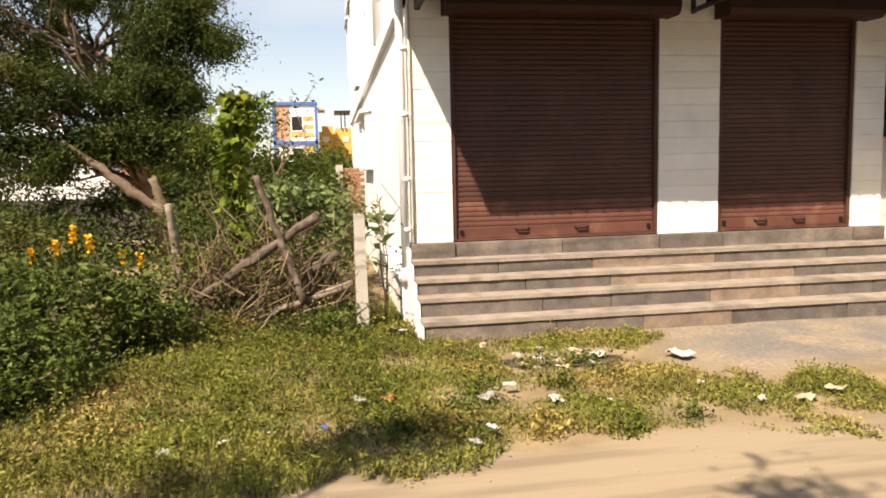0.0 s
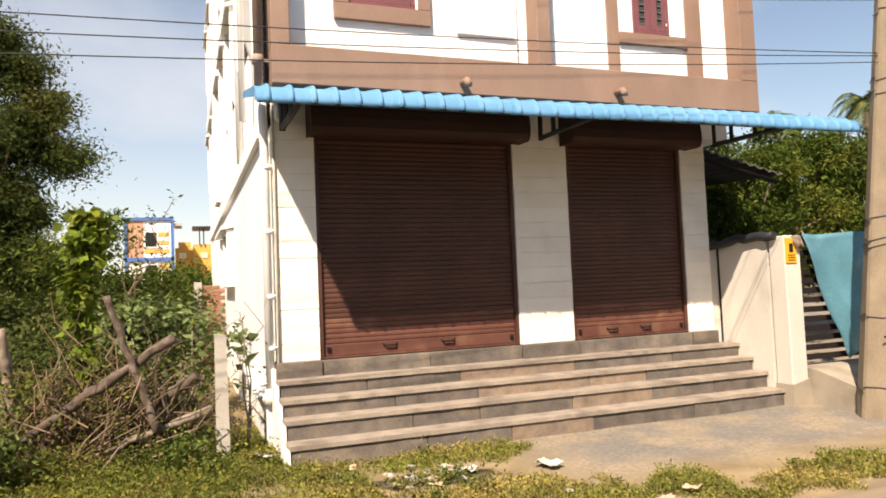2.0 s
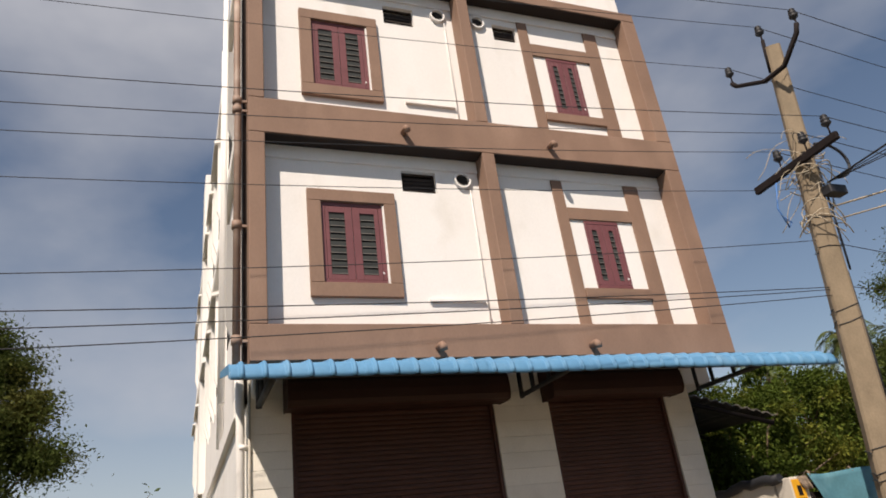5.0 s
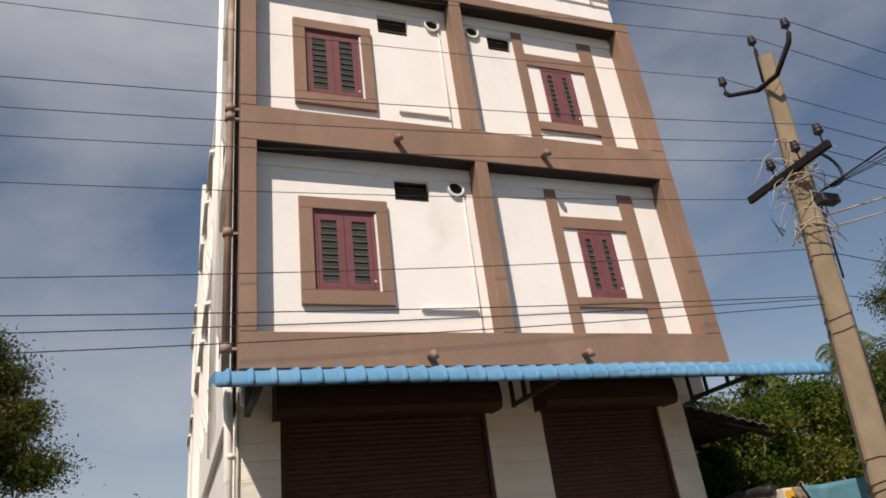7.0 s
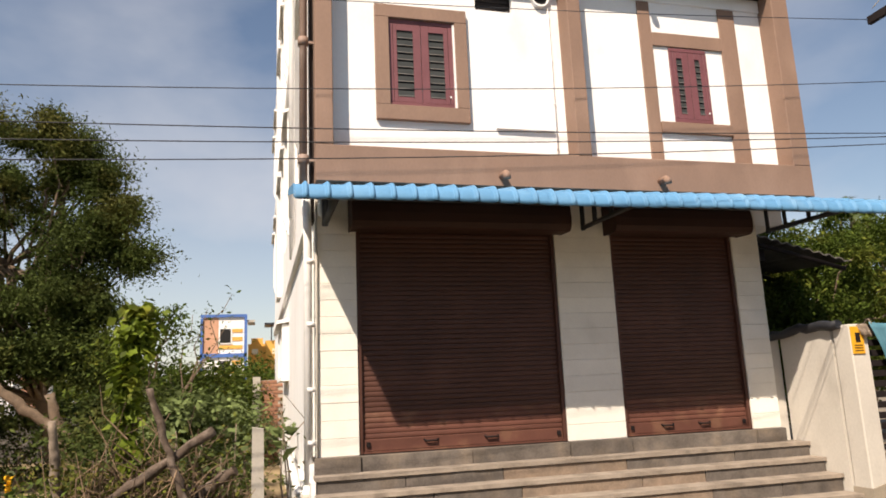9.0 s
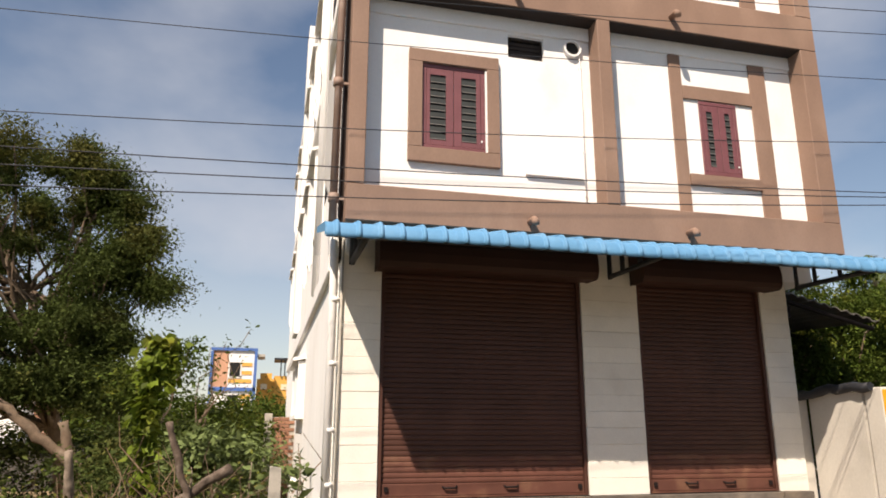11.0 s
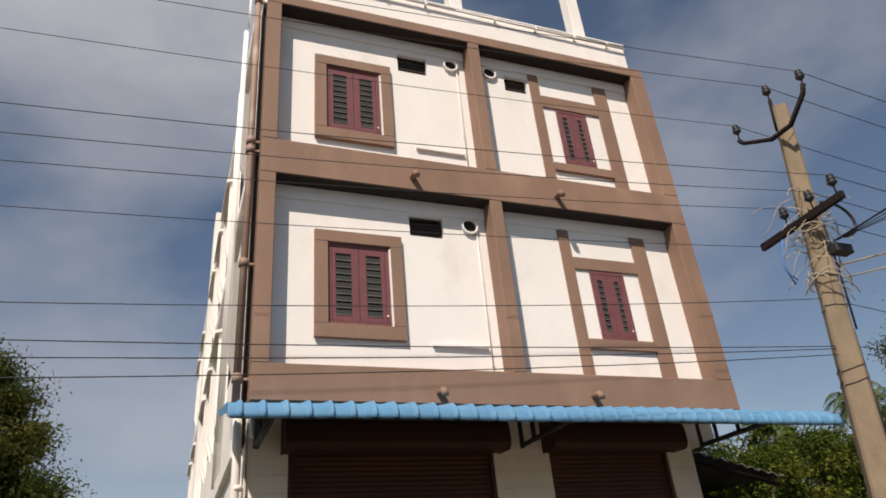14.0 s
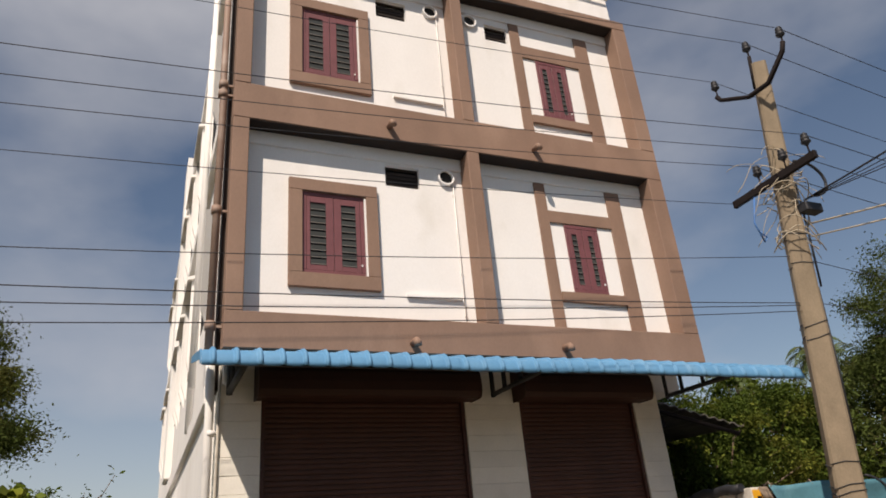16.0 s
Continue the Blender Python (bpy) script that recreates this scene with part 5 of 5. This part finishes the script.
def palm(x, y, h, seed, lean=(0.6, 0.2), size=1.0):
    g = np.random.default_rng(seed)
    o = thing("palm_tree", "coconut palm with drooping fronds", "palm", (x, y, 0), "palms")
    top = np.array((x + lean[0], y + lean[1], h))
    tr = rod([np.array((x, y, 0.0)) + (top - (x, y, 0.0)) * t + (0.25 * math.sin(3 * t), 0, 0) for t in np.linspace(0, 1, 10)], list(np.linspace(0.2, 0.12, 10)), 9)
    part("trunk", tr, BARK, o)
    for k in range(20):
        a = k * 2.4 + g.uniform(-0.2, 0.2)
        up, ln = g.uniform(-0.5, 1.1), g.uniform(2.2, 3.0) * size
        spine = [top + np.array((math.cos(a), math.sin(a), 0)) * ln * t * (0.98 - 0.18 * t) + (0, 0, ln * (up * t - (0.75 + 0.35 * up) * t * t)) for t in np.linspace(0, 1, 12)]
        v, tri = [], []
        for i in range(1, 12):
            d = spine[i] - spine[i - 1]
            d /= np.linalg.norm(d)
            sd = np.cross(d, (0, 0, 1.0))
            sd /= np.linalg.norm(sd) + 1e-6
            for s2 in (-1, 1):
                for q2 in range(3):
                    p0 = spine[i - 1] + (spine[i] - spine[i - 1]) * q2 / 3
                    le = 0.62 * math.sin(math.pi * min(1, (i + 2) / 14)) * g.uniform(0.8, 1.15)
                    e = p0 + sd * s2 * le * 0.85 + d * le * 0.45 + (0, 0, -le * g.uniform(0.2, 0.6))
                    n0 = len(v)
                    v += [p0 - d * 0.03, p0 + d * 0.035, e]
                    tri.append((n0, n0 + 1, n0 + 2))
        n0 = len(v)
        for i in range(11):
            v += [spine[i] + (0, 0, 0.02), spine[i] - (0, 0, 0.02), spine[i + 1]]
            tri.append((n0 + 3 * i, n0 + 3 * i + 1, n0 + 3 * i + 2))
        me = bpy.data.meshes.new("frond")
        fast(me, v, tri)
        part("frond", me, PALM, o)


palm(28.6, 15.6, 9.6, 5, size=0.75)
palm(25.9, 18.3, 9.1, 7, (0.5, 0.1), 0.7)
palm(22.5, 9.0, 7.2, 6, (0.4, -0.1))
palm(25.0, 3.2, 12.0, 8, (0.4, 0.0))

# ---------------------------------------------------------------- far houses
fh = thing("far_house", "far blue-framed house with yellow and white stripes", "house", (-5, 82, 0))
D = 82.3
x0, x1, zt, zm = -0.2 - 0.078 * 90, -0.2 - 0.0215 * 90, 1.65 + 0.107 * 90, 1.65 + 0.050 * 90
part("wall", box(x0, x1, D, D + 7, 0, zt), WHITE, fh)
part("side_wall", box(x0 - 0.02, x0 + 1.9, D - 0.03, D - 0.002, zm + 0.4, zt - 0.4), PINK, fh)
for a, b2, z0, z1 in ((x0 - 0.2, x1 + 0.2, zt - 0.36, zt), (x0 - 0.2, x1 + 0.2, zm - 0.1, zm + 0.35), (x1 - 0.15, x1 + 0.2, 0, zt - 0.36), (x0 - 0.2, x0 + 0.1, 0, zt - 0.45)):
    part("band", box(a, b2, D - 0.25, D - 0.04, z0, z1), ROYAL, fh)
for z in (zm + 0.9, zm + 1.9, zm + 2.9):
    part("stripe", box(x0 + 2.0, x1 - 0.35, D - 0.08, D - 0.035, z, z + 0.45), ORANGE, fh)
for z in (zm - 2.0, zm - 1.0):
    part("stripe", box(x0 + 2.0, x1 - 0.35, D - 0.08, D - 0.035, z, z + 0.5), ORANGE, fh)
for z in (zm + 1.5, zm - 2.4):
    w = part("window", box(x0 + 1.95, x0 + 3.5, D - 0.12, D - 0.036, z, z + 2.0), WHITE, fh)
    part("pane", box(x0 + 2.1, x0 + 3.35, D - 0.14, D - 0.121, z + 0.15, z + 1.85), DARK, w)
part("roof_ledge", box(x1 + 0.21, x1 + 1.1, D, D + 4, zt - 1.0, zt - 0.7), CEMENT, fh)
oh = thing("far_house", "far low orange house with a flat roof", "house", (1, 82, 0))
part("wall", box(-1.9, 4.6, D + 6, D + 14, 0, 1.65 + 0.066 * 96), ORANGE, oh)
part("parapet", box(0.3, 4.8, D + 5.5, D + 13, 0, 1.65 + 0.070 * 96), ORANGE, oh)
part("upper_room", box(-1.5, 0.0, D + 6.5, D + 12, 1.65 + 0.066 * 96, 1.65 + 0.074 * 96), ORANGE, oh)
for a in (-1.4, 1.2, 3.0):
    part("window", box(a, a + 0.8, D + 5.4, D + 5.48, 6.6, 7.3), CREAM, oh)
part("canopy_roof", box(0.2, 5.0, D + 5.0, D + 9, 1.65 + 0.091 * 96, 1.65 + 0.094 * 96), STEEL, oh)
for a in (1.0, 1.5, 4.5):
    part("canopy_post", box(a, a + 0.15, D + 5.2, D + 5.35, 8.3, 1.65 + 0.091 * 96), STEEL, oh)
wh = thing("far_house", "low white house with a teal roof edge", "house", (-13, 24, 0))
part("wall", box(-16.5, -9.6, 22.5, 28, 0, 3.5), WHITE, wh)
part("roof_edge", box(-16.7, -9.4, 22.2, 28.2, 3.5, 3.65), TEAL, wh)
part("roof_room", box(-13.8, -11.5, 23.5, 27, 3.66, 4.6), WHITE, wh)
bw = thing("brick_wall", "rough red brick boundary wall", "wall", (-0.6, 14.5, 0))
part("cement_post", box(-0.72, -0.55, 9.0, 9.2, 0, 1.98), CEMENT, bw)
bd = mesh("brick", box(0, 0.22, 0, 0.10, 0, 0.068, 0.004), BRICK)
for r in range(24):
    for k in range(2):
        ob = part("brick", bd, BRICK, bw)
        ob.location = ob.location + Vector((-0.50 + 0.23 * k - 0.11 * (r % 2), 9.05, 0.03 + 0.078 * r))
part("mortar", box(-0.53, 0.04, 9.07, 9.13, 0, 1.9), CEMENT, bw)
pw = thing("plot_wall", "old grey plot wall under the trees", "wall", (-10, 14, 0))
part("wall_panel", box(-16, -4.6, 13.8, 14.0, 0, 1.25), OLDSHEET, pw)
br = mesh("brick", box(0, 0.45, 0, 0.2, 0, 0.14, 0.01), BRICK)
for r in range(9):
    ob = part("brick", br, BRICK, pw)
    ob.location = ob.location + Vector((-6.75 + 0.05 * (r % 2), 13.55, 1.25 + 0.15 * r))
far = np.random.default_rng(101)
q = []
for k in range(700):
    x = far.uniform(-60, 60)
    y = far.uniform(40, 60) if x < 8 else far.uniform(24, 44)
    h = far.uniform(1.5, 3.6) if x < 6 else far.uniform(3, 6)
    q.append(far.normal(size=(70, 3)) * (1.3, 1.3, 0.8) + (x, y, h * 0.7))
q = np.concatenate(q)
q[:, 2] = np.abs(q[:, 2])
solo("far_woods", leaves("far_woods", q, 0.5, LEAF_FAR, 102, 0.7, 0.6), LEAF_FAR, "distant belt of green scrub and trees", "woods", kind="stuff")

# unseen plain wall added across the road to block low sky light
solo("wall_south", box(-32, 32, -16.3, -16.0, 0.0, 5.5), CEMENT, "unseen plain plastered wall across the road, added to block low sky light", "wall", kind="structure")

# ---------------------------------------------------------------- grass, weeds and litter
g = np.random.default_rng(120)


def verge(n, x0, x1, y0, y1):
    p = np.stack([g.uniform(x0, x1, n), g.uniform(y0, y1, n)], 1)
    k = np.array([noise.noise((x * 1.3, y * 1.3, 5.0)) + 0.6 * noise.noise((x * 4, y * 4, 1.0)) for x, y in p])
    x, y = p[:, 0], p[:, 1]
    edge_y = -3.85 + 0.22 * np.sin(x * 1.7) + 0.10 * np.sin(x * 5.1) + 0.05 * np.sin(x * 13) - 0.4 * np.clip((-x - 0.9) / 1.2, 0, 1)
    ok = (y > edge_y) & (k > -0.75 + 0.55 * np.clip((x - 0.2) / 2.2, 0, 1.2))
    ok &= ~((x > -0.05) & (y > -1.04))
    ok &= ~((x > 0.5) & (x < 1.6) & (y > -2.35) & (y < -1.6) & (k < 0.35))
    ok &= ~((x > 2.0 + 0.35 * np.sin(y * 4)) & (y > -2.55)) & (x < 4.8)
    ok &= (x < 2.3) | (np.abs(y + 3.35 - 0.1 * np.sin(x * 3)) < 0.35 + 0.15 * np.sin(x * 5))
    return p[ok], k[ok]


def blades(p, k, hmin, hmax, w, name, label):
    n = len(p)
    base = np.stack([p[:, 0], p[:, 1], [lift(x, y) - 0.005 for x, y in p]], 1)
    tall = (0.65 + 0.9 * np.clip(k + 0.3, 0, 1)) * (1 + 0.9 * np.clip((-p[:, 0] - 0.6) / 1.5, 0, 1))
    h = (g.uniform(hmin, hmax, n) * tall)[:, None]
    a = g.uniform(0, 2 * np.pi, n)
    lean = np.stack([np.cos(a), np.sin(a), np.zeros(n)], 1) * g.uniform(0.2, 1.0, n)[:, None] * h
    sd = np.stack([-np.sin(a), np.cos(a), np.zeros(n)], 1) * w * g.uniform(0.6, 1.4, n)[:, None]
    up = np.array((0, 0, 1.0))
    mid = base + lean * 0.35 + up * h * 0.6
    v = np.stack([base - sd, base + sd, mid + sd * 0.8, mid - sd * 0.8, base + lean + up * h], 1).reshape(-1, 3)
    t = np.arange(n)[:, None] * 5
    me = bpy.data.meshes.new(name)
    fast(me, v, np.concatenate([t + (0, 1, 2), t + (0, 2, 3), t + (3, 2, 4)], 1).reshape(-1, 3))
    return solo(name, me, GRASS, label, "grass", kind="stuff")


p, k = verge(150000, -6.0, 4.8, -4.6, 1.5)
blades(p, k, 0.025, 0.085, 0.003, "grass", "patchy green and straw-coloured verge grass")
p, k = verge(76000, -6.0, 4.8, -4.6, 0.8)
sel = k > -0.45 + 0.35 * g.uniform(size=len(k))
p, k = p[sel], k[sel]
q = np.stack([p[:, 0], p[:, 1], [lift(x, y) for x, y in p]], 1)
tall = 0.02 + 0.05 * np.clip(k + 0.3, 0, 1) + 0.09 * np.clip((-p[:, 0] - 0.3) / 1.5, 0, 1) * np.clip(k + 0.5, 0, 1)
q = np.repeat(q, 3, 0) + g.normal(size=(len(q) * 3, 3)) * (0.03, 0.03, 0.0) + g.uniform(size=(len(q) * 3, 1)) * tall.repeat(3)[:, None] * (0, 0, 1.6)
solo("weeds", leaves("weeds", q, 0.030, WEED, 121, 0.7, 0.5, -0.15), WEED, "low broad-leaved weeds among the grass", "weeds", kind="stuff")
for i in range(96):
    x, y = g.uniform(-3.2, 1.5), g.uniform(-3.8, -0.4)
    if x > -0.1 and y > -1.25:
        continue
    h = g.uniform(0.09, 0.20) * (1.5 if x < -0.6 else 0.9)
    c2 = np.abs(g.normal(size=(160, 3))) * (0, 0, h * 0.55) + g.normal(size=(160, 3)) * (h * 0.55, h * 0.55, 0.0) + (x, y, lift(x, y) + 0.01)
    solo("weed_tuft", leaves("weed_tuft", c2, 0.036, (LEAF_BUSH, WEED, CREEP)[i % 3], 300 + i, 0.8, 0.5, -0.2), WEED, "small leafy weed tuft in the verge", "weed", "weed tufts", "stuff")


def scrap(x, y, size, material, label, name, seed):
    r = np.random.default_rng(seed)
    b = bmesh.new()
    n = 5
    ang = r.uniform(0, 6.28)
    rows = []
    for i in range(n + 1):
        row = []
        for j in range(n + 1):
            u, v2 = (i / n - 0.5) * size, (j / n - 0.5) * size * 0.7
            if i in (0, n) or j in (0, n):
                u, v2 = u * r.uniform(0.75, 1.1), v2 * r.uniform(0.75, 1.1)
            z = lift(x, y) + (0.075 if x < 0.5 else 0.045) + size * 0.22 * noise.noise((u * 9 / size * 0.3 + seed, v2 * 9 / size * 0.3, seed)) + r.uniform(0, 0.012)
            row.append(b.verts.new((x + u * math.cos(ang) - v2 * math.sin(ang), y + u * math.sin(ang) + v2 * math.cos(ang), z)))
        rows.append(row)
    for a, c2 in zip(rows, rows[1:]):
        for j in range(n):
            b.faces.new((a[j], a[j + 1], c2[j + 1], c2[j]))
    o = solo(name, b, material, label, "litter", "litter")
    o.modifiers.new("thick", "SOLIDIFY").thickness = 0.003


SPOTS = ((0.15, -2.95, 0.2, 1, "paper_scrap"), (0.36, -2.75, 0.14, 0, "wrapper"), (0.62, -3.05, 0.17, 0, "wrapper"), (0.98, -3.15, 0.06, 0, "paper_scrap"),
         (-0.55, -2.85, 0.13, 2, "wrapper"), (-0.98, -3.35, 0.07, 3, "wrapper"), (-1.3, -3.35, 0.07, 0, "paper_scrap"), (-1.56, -3.45, 0.13, 0, "plastic_bag"),
         (-1.9, -3.55, 0.14, 1, "plastic_bag"), (-0.75, -2.85, 0.16, 1, "plastic_bag"), (1.35, -1.95, 0.28, 0, "plastic_bag"), (1.2, -1.75, 0.2, 0, "plastic_bag"), (0.8, -2.0, 0.12, 0, "paper_scrap"),
         (0.65, -2.15, 0.13, 4, "paper_scrap"), (2.05, -2.1, 0.3, 0, "plastic_bag"), (2.0, -3.35, 0.1, 0, "paper_scrap"), (2.3, -3.4, 0.22, 4, "paper_scrap"), (2.6, -3.3, 0.2, 4, "paper_scrap"),
         (-0.28, -0.62, 0.16, 1, "plastic_bag"), (-0.2, -0.75, 0.14, 0, "paper_scrap"), (-0.1, -3.75, 0.12, 1, "paper_scrap"), (0.05, -3.55, 0.12, 0, "paper_scrap"), (-2.9, -3.8, 0.1, 0, "paper_scrap"),
         (0.45, -1.45, 0.12, 4, "paper_scrap"), (1.8, -2.9, 0.1, 1, "plastic_bag"))
for i, (x, y, s2, m2, nm) in enumerate(SPOTS):
    tone = ("white", "grey", "red", "blue", "tan")[m2]
    scrap(x, y, s2 * 0.72, LITTER[m2], "crumpled %s %s lying on the verge" % (tone, nm.replace("_", " ")), nm, i)
for i in range(34):
    x, y = g.normal(1.05, 0.3), g.normal(-1.95, 0.16)
    scrap(x, y, g.uniform(0.03, 0.09), LITTER[int(g.choice([0, 1, 4, 4, 1]))], "small scrap in a heap of burnt litter", "paper_scrap", 100 + i)
ASH = mat("charred_soil", (0.062, 0.047, 0.036), 0.95, 0.5, 9, 60, 0.6, stain=((0.17, 0.13, 0.095), 0.5, 0.8, 6), spec=0.1)
heap = bmesh.new()
hub = heap.verts.new((1.02, -1.93, 0.075))
rings = []
for f in (0.35, 0.7, 1.0):
    ring = []
    for i in range(28):
        a = 2 * math.pi * i / 28
        r = f * (1 + 0.35 * noise.noise((2 * math.cos(a), 2 * math.sin(a), 3.0)))
        x, y = 1.02 + 0.62 * r * math.cos(a), -1.93 + 0.24 * r * math.sin(a)
        ring.append(heap.verts.new((x, y, lift(x, y) + 0.045 * (1 - f) + 0.014 * noise.noise((x * 14, y * 14, 0)) * (f < 1) - 0.006 * (f == 1.0))))
    rings.append(ring)
for i in range(28):
    j = (i + 1) % 28
    heap.faces.new((hub, rings[0][i], rings[0][j]))
    for a, c2 in zip(rings, rings[1:]):
        heap.faces.new((a[i], c2[i], c2[j], a[j]))
solo("ash_heap", heap, ASH, "low heap of charred soil and burnt litter", "ash heap", kind="stuff")
peb = bmesh.new()
for i in range(500):
    x, y = g.uniform(-2.5, 6), g.uniform(-5.5, -1.1)
    if y > -3.7 and x < 1.8:
        continue
    r = g.uniform(0.003, 0.010)
    own = bmesh.new()
    bmesh.ops.create_icosphere(own, subdivisions=1, radius=r)
    for v in own.verts:
        v.co = Vector((x, y, lift(x, y) + r * 0.3)) + Vector((v.co.x * g.uniform(0.8, 1.4), v.co.y, v.co.z * 0.7))
    join(peb, own)
solo("pebbles", peb, TREAD, "small grey pebbles scattered on sand and asphalt", "pebbles", kind="stuff")
